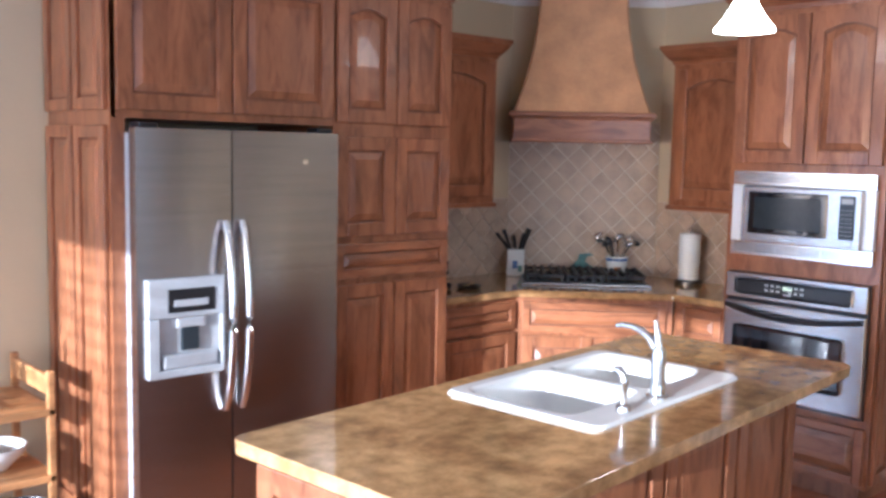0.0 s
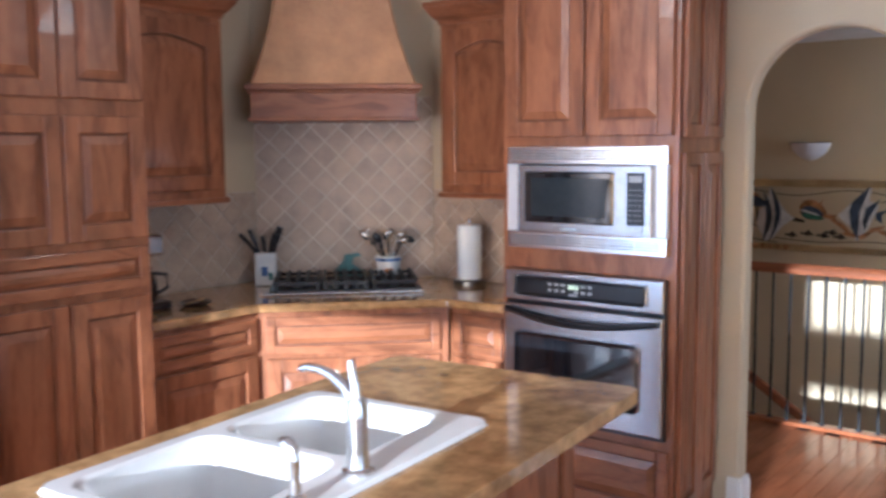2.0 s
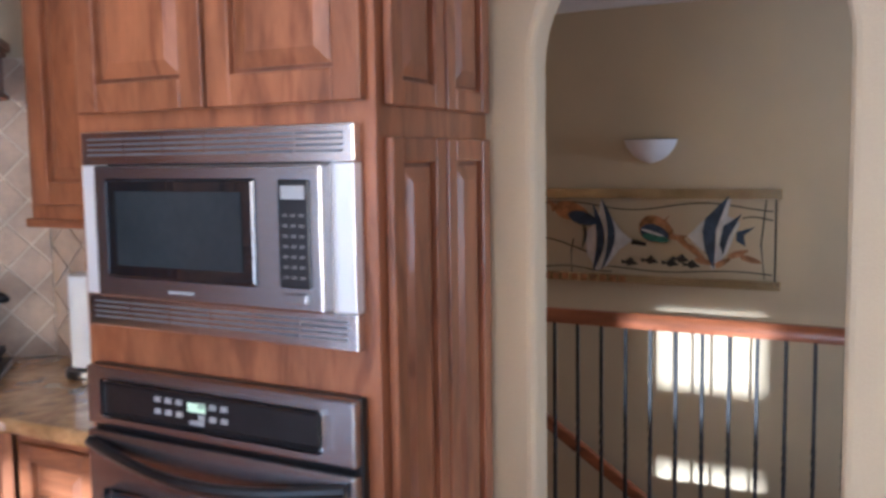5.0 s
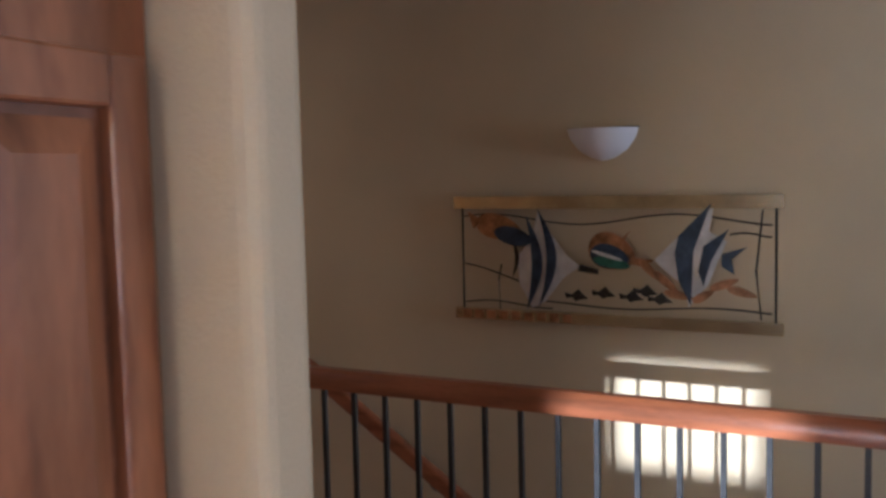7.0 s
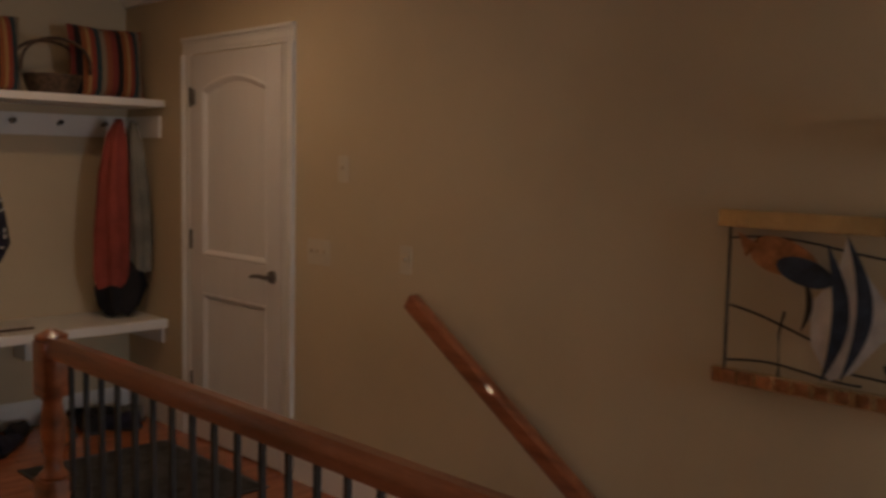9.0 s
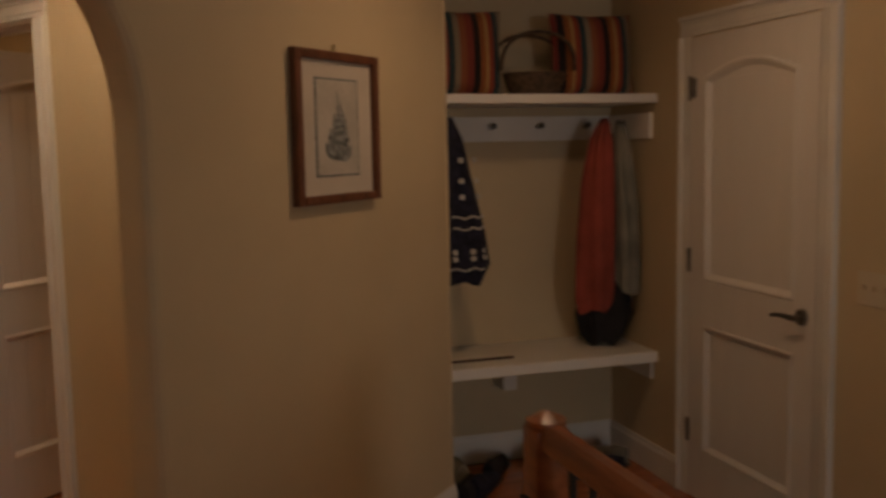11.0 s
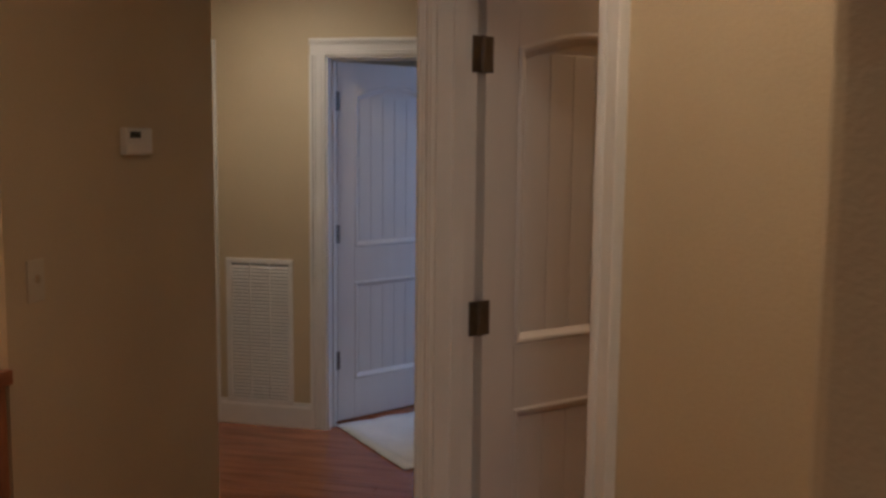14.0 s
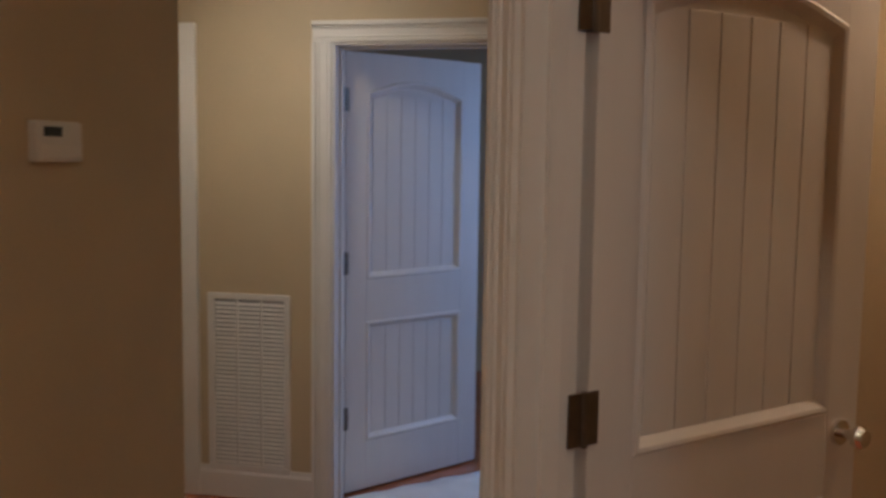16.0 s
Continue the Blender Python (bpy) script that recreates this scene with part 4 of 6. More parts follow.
def door(name, m, w, h, label, planks=True, thick=0.045):
    """A two-panel door with an arched upper panel; hinged edge at x = 0, its face at y = 0 and its back at y = thick."""
    d = thing(name, m, label, "door", kind="structure")
    st, tr, ar = 0.115, 0.112, 0.06
    lo0, lo1, up0, up1 = 0.225, 0.788, 0.98, h - tr
    bm = bmesh.new()
    for f0, f1 in ((0.0, 0.016), (thick - 0.016, thick)):
        box(bm, 0, st, f0, f1, 0, h, 0.002), box(bm, w - st, w, f0, f1, 0, h, 0.002)
        box(bm, st, w - st, f0, f1, 0, lo0, 0.002), box(bm, st, w - st, f0, f1, lo1, up0, 0.002)
        top = [(st + (w - 2 * st) * k / 12, up1 - ar + ar * math.sin(math.pi * k / 12)) for k in range(13)]
        prism(bm, [(w - st, h), (st, h), *top], f0, f1)
    box(bm, 0.001, w - 0.001, 0.0155, thick - 0.0155, 0.001, h - 0.001)
    part("leaf", bm, DOORP, d)
    bm = bmesh.new()
    for face, sgn in ((0.0, 1), (thick, -1)):
        for z0, z1, rise in ((lo0, lo1, 0.0), (up0, up1, ar)):
            def loop(i, y):
                x0, x1, zb, zt = st + i, w - st - i, z0 + i, z1 - i
                p = [(x0, zb), (x1, zb)] + ([(x1 - (x1 - x0) * k / 12, zt - rise + rise * math.sin(math.pi * k / 12)) for k in range(13)] if rise else [(x1, zt), (x0, zt)])
                return [bm.verts.new((x, y, z)) for x, z in p]
            ls = [loop(0, face + sgn * 0.0005), loop(0.008, face - sgn * 0.005), loop(0.016, face - sgn * 0.003), loop(0.036, face + sgn * 0.0153)]
            for p, q in zip(ls, ls[1:]):
                for k in range(len(p)):
                    bm.faces.new((p[k], p[(k + 1) % len(p)], q[(k + 1) % len(p)], q[k]))
    part("panel_moulding", bm, DOORP, d)
    n = 6 if planks else 1
    pw = (w - 2 * st - 0.07) / n
    for y0, y1 in ((0.0120, 0.0156), (thick - 0.0156, thick - 0.0120)):
        for z0, z1 in ((lo0 + 0.034, lo1 - 0.034), (up0 + 0.034, up1 - ar - 0.012)):
            for k in range(n):
                part("panel_board", boxes((st + 0.035 + k * pw + 0.002, st + 0.035 + (k + 1) * pw - 0.002, y0, y1, z0, z1), bev=0.0015), DOORP, d)
    return d


def hinge(parent, x, z, spread=0.033, y=0.0):
    bm = bmesh.new()
    box(bm, x - spread, x + spread, y - 0.003, y + 0.001, z - 0.05, z + 0.05, 0.001)
    cyl(bm, (x, y - 0.004, z - 0.052), (x, y - 0.004, z + 0.052), 0.007, seg=10)
    part("hinge", bm, BRONZE, parent, "dull nickel hinge")


def lever(parent, x, z, way, y=0.0):
    bm = bmesh.new()
    cyl(bm, (x, y + 0.001, z), (x, y - 0.012, z), 0.032, 0.029, 20)
    cyl(bm, (x, y - 0.01, z), (x, y - 0.05, z), 0.011, seg=12)
    sweep(bm, [(x, y - 0.048, z), (x + way * 0.03, y - 0.054, z + 0.004), (x + way * 0.075, y - 0.052, z + 0.002), (x + way * 0.115, y - 0.048, z - 0.006)], [0.011, 0.010, 0.009, 0.008], 10)
    part("lever_handle", bm, BRONZE, parent, "dark nickel lever handle", smooth=True)


# closed door on the stairwell wall
ED = pose(EX, 6.232, 0, 0, 0, -90)
casing("casing_stair_door", ED, 0.83, 2.03, depth=0)
d1 = door("door_1", pose(EX - 0.016, 6.228, 0.008, 0, 0, -90), 0.822, 2.015, "closed white two-panel door with an arched top panel", planks=False)
for z in (0.30, 1.06, 1.80):
    hinge(d1, 0.004, z, 0.012)
lever(d1, 0.755, 0.93, -1)
part("latch_bolt", boxes((0.03, 0.05, -0.02, 0.0, 1.76, 1.84)), BRONZE, d1)

# open plank door
casing("casing_side_door", DW @ pose(-0.955, 0, 0), 0.87, 2.045, depth=0.12)
hp = DW @ Vector((-0.938, 0.122, 0))
d2 = door("door_2", pose(hp.x, hp.y, 0.01, 0, 0, 46.5) @ pose(0.026, 0, 0), 0.845, 2.02, "open white plank-panelled door with an arched top panel")
for z in (0.35, 1.075, 1.82):
    hinge(d2, -0.014, z, 0.036, -0.001)
bm = bmesh.new()
cyl(bm, (0.775, 0.0, 0.93), (0.775, -0.01, 0.93), 0.03, seg=18), cyl(bm, (0.775, -0.01, 0.93), (0.775, -0.045, 0.93), 0.011, seg=12)
kn = bmesh.new()
lathe(kn, [(0, 0.034), (0.02, 0.032), (0.027, 0.02), (0.024, 0.006), (0.012, 0)], 18)
bmesh.ops.transform(kn, matrix=pose(0.775, -0.038, 0.93, 90, 0, 0), verts=kn.verts)
kd = part("knob", kn, CHROME, d2, "satin nickel knob", smooth=True)
part("rose", bm, CHROME, kd, smooth=True)

# door at the end of the back hall
casing("casing_hall_door", pose(4.475, 9.125, 0), 0.825, 2.03, depth=0.13)
d3 = door("door_3", pose(4.492, 9.253, 0.01, 0, 0, 53), 0.80, 2.0, "half-open white plank-panelled door at the hall's end")
for z in (0.35, 1.062, 1.787):
    hinge(d3, -0.004, z, 0.02, 0.0)
wbox("trim_hall_corner", 3.752, 3.845, 9.10, 9.124, 0, 2.12, TRIM, "white painted casing in the hall corner", "trim")

# ---- hall things ----
gr = thing("return_air_grille", pose(3.889, 9.125, 0.123), "white steel return-air grille with three louvre columns", "air grille")
part("frame", boxes((0, 0.395, -0.012, -0.001, 0, 0.028), (0, 0.395, -0.012, -0.001, 0.785, 0.813), (0, 0.028, -0.012, -0.001, 0.028, 0.785), (0.367, 0.395, -0.012, -0.001, 0.028, 0.785), bev=0.003), TRIM, gr)
part("backing", boxes((0.02, 0.375, -0.003, -0.001, 0.02, 0.79)), PLASTIC, gr)
for c in range(4):
    part("divider", boxes((0.028 + c * 0.1145 - 0.004, 0.028 + c * 0.1145 + 0.004, -0.010, -0.002, 0.028, 0.785)), TRIM, gr)
for c in range(3):
    for k in range(38):
        bm = bmesh.new()
        box(bm, 0.034 + c * 0.1145, 0.138 + c * 0.1145, -0.0075, 0.0075, -0.001, 0.001, m=Matrix.Rotation(radians(55), 4, "X"))
        part("louvre", bm, TRIM, gr, m=pose(0, -0.0085, 0.04 + k * 0.0196))

th = thing("thermostat", pose(4.61, 6.935, 1.536, 0, 0, 90), "small white wall thermostat with a grey display", "thermostat")
part("case", boxes((0, 0.150, -0.028, -0.001, 0, 0.084), bev=0.006), TRIM, th)
part("display", boxes((0.018, 0.075, -0.031, -0.026, 0.052, 0.072), bev=0.001), MESHW, th)
part("lower_cover", boxes((0.008, 0.142, -0.031, -0.027, 0.008, 0.036), bev=0.002), TRIM, th)


def switch(m, n=1, label="ivory wall switch plate", name="wall_switch"):
    s = thing(name, m, label, "switch")
    w = 0.07 + 0.046 * (n - 1)
    part("plate", boxes((-w / 2, w / 2, -0.007, -0.001, -0.057, 0.057), bev=0.003), IVORY, s)
    for k in range(n):
        x = (k - (n - 1) / 2) * 0.046
        part("toggle", boxes((x - 0.005, x + 0.005, -0.018, -0.006, -0.004, 0.014), bev=0.002), SLATE, s)
    return s


switch(pose(4.61, 6.515, 1.21, 0, 0, 90))
switch(pose(KX, 1.006, 1.10, 0, 0, -90))
switch(pose(EX, 5.13, 1.085, 0, 0, -90), 3, "wide tan triple switch plate beside the door")
switch(pose(EX, 4.55, 1.10, 0, 0, -90), 1, "tan outlet plate above the stair rail")
switch(pose(EX, 4.96, 1.46, 0, 0, -90), 1, "small tan wall keypad plate")

# picture
pm = pose(6.44, 5.166, 0, 0, 0, 45) @ pose(0.614, -0.002, 1.402)
pic = thing("framed_picture", pm, "walnut-framed ink picture of a sailing ship with a cream mount", "picture")
PW, PH = 0.492, 0.497
part("frame_side", boxes((0, 0.034, -0.03, 0, 0, PH), bev=0.005), FRAMEW, pic), part("frame_side", boxes((PW - 0.034, PW, -0.03, 0, 0, PH), bev=0.005), FRAMEW, pic)
part("frame_rail", boxes((0.034, PW - 0.034, -0.03, 0, 0, 0.03), bev=0.005), FRAMEW, pic), part("frame_rail", boxes((0.034, PW - 0.034, -0.03, 0, PH - 0.03, PH), bev=0.005), FRAMEW, pic)
part("mount", boxes((0.03, PW - 0.03, -0.012, -0.004, 0.028, PH - 0.028)), MATB, pic, "cream mount board")
part("inner_line", boxes((0.118, PW - 0.118, -0.0135, -0.0115, 0.088, PH - 0.085)), INK, pic)
pr = part("print", boxes((0.126, PW - 0.126, -0.0150, -0.0130, 0.095, PH - 0.092)), PRINTP, pic, "pale print")
rp = random.Random(8)
bm = bmesh.new()
prism(bm, [(0.175, 0.16), (0.20, 0.145), (0.29, 0.135), (0.315, 0.15), (0.325, 0.19), (0.25, 0.175), (0.165, 0.20)], -0.0162, -0.0145)
part("hull", bm, INK, pr)
for sx, z0, z1, wd in ((0.20, 0.19, 0.25, 0.028), (0.225, 0.2, 0.30, 0.024), (0.245, 0.21, 0.37, 0.02), (0.265, 0.19, 0.34, 0.026), (0.29, 0.18, 0.28, 0.026), (0.24, 0.17, 0.24, 0.05), (0.275, 0.25, 0.31, 0.02)):
    bm = bmesh.new()
    n = 9
    pts = [(sx + wd * (1 - k / n) * rp.uniform(0.6, 1.1), z0 + (z1 - z0) * k / n) for k in range(n)] + [(sx, z1)] + [(sx - wd * (1 - k / n) * rp.uniform(0.5, 1.1), z0 + (z1 - z0) * k / n) for k in range(n - 1, -1, -1)]
    prism(bm, pts, -0.0160 - 0.0001 * sx * 10, -0.0145)
    part("sail", bm, INK, pr)
part("hook", boxes((PW / 2 - 0.008, PW / 2 + 0.008, -0.008, -0.001, PH, PH + 0.025), bev=0.002), BRASS, pic)

# niche: shelf, peg rail, bench
nx0, nx1 = 7.638, EX - 0.003
ns = thing("niche_shelf", pose(nx0, 6.52, 0), "thick white painted shelf with a peg rail beneath", "shelf")
NWd = nx1 - nx0
part("board", boxes((0, NWd, 0, 0.455, 1.765, 1.805), bev=0.003), TRIM, ns)
part("peg_rail", boxes((0.0, NWd, 0.435, 0.457, 1.60, 1.72), (0, 0.02, 0.04, 0.435, 1.60, 1.72), (NWd - 0.02, NWd, 0.04, 0.435, 1.60, 1.72), bev=0.003), TRIM, ns)
for k in range(4):
    bm = bmesh.new()
    cyl(bm, (0.16 + k * 0.25, 0.436, 1.665), (0.16 + k * 0.25, 0.39, 1.675), 0.009, 0.014, 12)
    part("peg", bm, BRONZE, ns)
nb = thing("niche_bench", pose(nx0, 6.50, 0), "white painted built-in bench seat", "bench")
part("seat", boxes((0, NWd, 0, 0.475, 0.55, 0.60), bev=0.004), TRIM, nb)
part("bracket", boxes((0.40, 0.47, 0.30, 0.47, 0.40, 0.55), bev=0.004), TRIM, nb)
part("cleat", boxes((0, NWd, 0.455, 0.475, 0.46, 0.55), (NWd - 0.02, NWd, 0.04, 0.455, 0.46, 0.55), bev=0.002), TRIM, nb)


def cloth(bm, levels, folds=5, amp=0.18, seed=0.0, seg=36):
    """Hanging cloth: oval sections (z, x, y, half width, half depth) with running folds."""
    rings = []
    for z, x, y, a, b in levels:
        ring = []
        for k in range(seg):
            t = 2 * math.pi * k / seg
            f = 1 + amp * math.sin(folds * t + seed + z * 3.0) + 0.06 * math.sin(11 * t + seed * 2 + 9 * z)
            ring.append(bm.verts.new((x + a * f * math.cos(t), y + b * f * math.sin(t), z + 0.012 * math.sin(3 * t + seed))))
        rings.append(ring)
    for p, q in zip(rings, rings[1:]):
        for k in range(seg):
            bm.faces.new((p[k], p[(k + 1) % seg], q[(k + 1) % seg], q[k]))
    bm.faces.new(rings[0]), bm.faces.new(rings[-1][::-1])


def garment(name, label, material, levels, folds, seed, base):
    o = thing(name, pose(*base), label, "garment")
    bm = bmesh.new()
    cloth(bm, levels, folds, 0.16, seed)
    part("fabric", bm, material, o, smooth=True)
    return o


sw1 = garment("knit_sweater", "navy Nordic-pattern sweater hung on a peg", NAVY,
              [(1.70, 0, 0, 0.02, 0.02), (1.63, 0.01, 0, 0.05, 0.05), (1.45, 0.02, 0, 0.075, 0.075), (1.2, 0.045, 0, 0.105, 0.085), (1.06, 0.055, 0, 0.115, 0.085), (0.97, 0.05, 0, 0.08, 0.07)], 4, 0.4, (7.72, 6.62, 0))
for z, n in ((1.52, 3), (1.43, 3), (1.36, 3), (1.12, 4), (1.09, 4)):
    for k in range(n):
        a = -2.5 + 1.9 * k / max(1, n - 1)
        r = 0.085 + (1.6 - z) * 0.10
        part("knit_motif", boxes((-0.011, 0.011, -0.006, 0.006, -0.011, 0.011), bev=0.003), KNITW, sw1, "cream knitted motif", m=Matrix.Translation((0.03 + r * math.cos(a), r * 0.82 * math.sin(a), z)) @ Matrix.Rotation(a + math.pi / 2, 4, "Z"))
for z, rr in ((1.27, 0.112), (1.22, 0.116), (1.04, 0.127)):
    bm = bmesh.new()
    sweep(bm, [(0.042 + rr * math.cos(a), 0.095 * math.sin(a), z + 0.006 * math.sin(9 * a)) for a in [math.pi + math.pi * k / 24 for k in range(25)]], 0.004, 6)
    part("knit_stripe", bm, KNITW, sw1, "cream knitted stripe", smooth=True)
garment("red_jacket", "long coral red jacket hung on a peg", REDC,
        [(1.69, 0, 0, 0.02, 0.02), (1.6, -0.02, 0, 0.05, 0.05), (1.4, -0.04, 0, 0.07, 0.07), (1.1, -0.055, 0, 0.085, 0.08), (0.85, -0.06, 0, 0.09, 0.08), (0.78, -0.06, 0, 0.07, 0.06)], 5, 1.1, (8.53, 6.70, 0))
garment("grey_coat", "sage grey coat hung beside the red jacket", GREYC,
        [(1.68, 0, 0, 0.02, 0.02), (1.55, 0.0, 0, 0.05, 0.06), (1.3, 0.01, 0, 0.065, 0.08), (1.0, 0.015, 0, 0.07, 0.09), (0.86, 0.015, 0, 0.068, 0.08)], 5, 2.3, (8.62, 6.72, 0))
garment("black_bag", "black cloth bag hanging under the coats", BLACKC,
        [(0.92, 0, 0, 0.05, 0.05), (0.86, 0, 0, 0.10, 0.09), (0.76, -0.01, 0, 0.13, 0.10), (0.66, -0.02, 0, 0.10, 0.09), (0.615, -0.03, 0, 0.06, 0.06)], 6, 0.7, (8.56, 6.74, 0))
garment("tan_scarf", "pale tan scarf hung on the side wall", SLATE,
        [(1.60, 0, 0, 0.012, 0.03), (1.2, 0, 0, 0.02, 0.04), (0.9, 0.012, 0, 0.026, 0.05), (0.63, 0.012, 0, 0.02, 0.04)], 5, 0.2, (7.70, 6.80, 0))
solid("walking_stick", boxes((7.66, 8.02, 6.62, 6.632, 0.6015, 0.613), bev=0.003), WICKER, "thin dark stick lying on the bench", "stick")


def cushion(m, w, h, t):
    c = thing("cushion", m, "striped woven blanket cushion in rust, gold and black", "cushion", "cushions on the shelf")
    bm = bmesh.new()
    n = 14
    grid = {}
    for s in (0, 1):
        for i in range(n + 1):
            for j in range(n + 1):
                u, v = 2 * i / n - 1, 2 * j / n - 1
                p = ((1 - u * u) * (1 - v * v)) ** 0.45
                edge = abs(u) == 1 or abs(v) == 1
                if edge and s:
                    grid[s, i, j] = grid[0, i, j]
                    continue
                ww = 1 - 0.06 * (1 - abs(v)) * abs(u) ** 3
                hh = 1 - 0.06 * (1 - abs(u)) * abs(v) ** 3
                grid[s, i, j] = bm.verts.new((u * w / 2 * ww, (1 if s else -1) * t / 2 * p, h / 2 + v * h / 2 * hh))
    for s in (0, 1):
        for i in range(n):
            for j in range(n):
                f = (grid[s, i, j], grid[s, i + 1, j], grid[s, i + 1, j + 1], grid[s, i, j + 1])
                bm.faces.new(f if s else f[::-1])
    part("cover", bm, SERAPE, c, smooth=True)


cushion(pose(7.82, 6.68, 1.808, -6, 0, 0), 0.38, 0.38, 0.14)
cushion(pose(8.47, 6.70, 1.808, -6, 0, 0), 0.42, 0.38, 0.14)
bg = thing("wicker_basket", pose(8.16, 6.68, 1.806), "dark woven basket with a hooped handle", "basket")
bm = bmesh.new()
lathe(bm, [(0, 0.004), (0.11, 0.0), (0.135, 0.06), (0.145, 0.10), (0.135, 0.10), (0.125, 0.06), (0.10, 0.012), (0, 0.012)], 30)
part("bowl", bm, WICKER, bg, smooth=True)
for yy, lean in ((-0.05, -0.02), (0.05, 0.03)):
    bm = bmesh.new()
    sweep(bm, [(-0.18 * math.cos(math.pi * k / 14), yy + lean * math.sin(math.pi * k / 14), 0.11 + 0.17 * math.sin(math.pi * k / 14) ** 0.7) for k in range(15)], 0.009, 8)
    part("handle", bm, WICKER, bg, smooth=True)


def shoe(m, material, label):
    s = thing("shoe", m, label, "shoe", "shoes under the bench")
    bm = bmesh.new()
    rings = []
    for k in range(9):
        f = k / 8
        y = -0.14 + 0.28 * f
        a = 0.042 * (0.55 + 0.6 * math.sin(math.pi * min(1, 0.12 + 0.8 * f)))
        hgt = 0.085 - 0.045 * f if f > 0.25 else 0.085
        rings.append([bm.verts.new((a * math.cos(t), y, max(0.018, hgt * max(0, math.sin(t)) + 0.018))) for t in [math.pi * j / 8 for j in range(9)]])
    for p, q in zip(rings, rings[1:]):
        for j in range(8):
            bm.faces.new((p[j], p[j + 1], q[j + 1], q[j]))
    bm.faces.new(rings[0]), bm.faces.new(rings[-1][::-1])
    part("upper", bm, material, s, smooth=True)
    part("sole", boxes((-0.044, 0.044, -0.145, 0.145, 0.0, 0.02), bev=0.008), BLACK, s)


rs = random.Random(4)
for i, (x, y) in enumerate(((7.76, 6.55), (7.86, 6.60), (7.80, 6.80), (7.98, 6.78), (8.10, 6.52), (8.33, 6.70), (8.44, 6.62), (8.54, 6.76), (8.40, 6.84), (8.22, 6.82))):
    shoe(pose(x, y, 0.001, 0, 0, rs.uniform(-50, 50)), (BLACKC, NAVY, GREYC, BLACKC, ORANGEG)[i % 5], ("black cloth shoe", "dark navy shoe", "grey canvas shoe", "black leather shoe", "rust leather shoe")[i % 5] + " on the floor under the bench")
mt = thing("doormat", pose(8.16, 5.75, 0.001), "charcoal ribbed doormat by the closed door", "doormat")
part("pad", boxes((-0.36, 0.36, -0.46, 0.46, 0, 0.009), bev=0.004), MATC, mt)
part("border", boxes((-0.38, -0.36, -0.48, 0.48, 0, 0.006), (0.36, 0.38, -0.48, 0.48, 0, 0.006), (-0.36, 0.36, -0.48, -0.46, 0, 0.006), (-0.36, 0.36, 0.46, 0.48, 0, 0.006)), BLACK, mt)

# paper on the far floor
bm = bmesh.new()
n = 10
vs = [[bm.verts.new((4.50 + 0.56 * i / n + 0.55 * j / n, 9.20 - 0.60 * i / n + 0.52 * j / n, 0.004 + 0.012 * abs(math.sin(2.3 * i + 1.1 * j)) * (0.3 + (j / n)))) for j in range(n + 1)] for i in range(n + 1)]
for i in range(n):
    for j in range(n):
        bm.faces.new((vs[i][j], vs[i + 1][j], vs[i + 1][j + 1], vs[i][j + 1]))
ps = solid("paper_sheet", bm, PAPER, "crumpled white paper sheet spread on the floor", "paper", smooth=True)
so2 = ps.modifiers.new("thick", "SOLIDIFY")
so2.thickness = 0.002
wc = thing("console_cabinet", pose(3.55, 5.92, 0), "reddish wooden cabinet against the yellow wall", "cabinet")
part("body", boxes((0.02, 1.06, 0.02, 0.47, 0.0, 0.96), bev=0.004), WOOD, wc), part("top", boxes((0, 1.08, -0.01, 0.475, 0.96, 1.0), bev=0.006), RAILW, wc)

# assumed fixtures for the hall lamps, all out of view
for lx, ly, watts, tone in LAMPS:
    cl = thing("assumed_ceiling_light", pose(lx, ly, HC), "small assumed recessed ceiling light with a white ring, out of view", "ceiling light", "hall ceiling lights")
    bm = bmesh.new()
    lathe(bm, [(0.075, -0.001), (0.095, -0.003), (0.092, -0.009), (0.078, -0.012), (0.075, -0.001)], 24)
    part("ring", bm, TRIM, cl, smooth=True)
    bm = bmesh.new()
    lathe(bm, [(0, -0.004), (0.05, -0.0035), (0.074, -0.002)], 24)
    part("lens", bm, LAMPG, cl, "glowing lens", smooth=True)

# ---- stairs and rails ----
st = thing("staircase", pose(0, 0, 0), "carpet-free wooden stairs going down along the wall", "stairs", kind="structure")
for k in range(13):
    y1, z1 = 4.50 - 0.27 * k, -0.185 * (k + 1)
    part("tread", boxes((7.345, EX - 0.004, y1 - 0.30, y1 + 0.0, z1 - 0.035, z1), bev=0.006), FLOORW, st)
    part("riser", boxes((7.345, EX - 0.004, y1 - 0.002, y1 + 0.014, z1, z1 + 0.15)), TRIM, st)
bm = bmesh.new()
prism(bm, [(0, 0.14), (0.14, 0.14), (0.27, 0.02), (3.6, -2.35), (3.6, -2.6), (0.0, -0.2)], 0, 0.015, Matrix.Translation((EX - 0.02, 4.5, 0)) @ Matrix.Rotation(radians(-90), 4, "Z"))
part("skirt_board", bm, TRIM, st)
part("landing_nosing", boxes((7.345, EX - 0.004, 4.485, 4.53, -0.03, 0.0), bev=0.005), FLOORW, st)

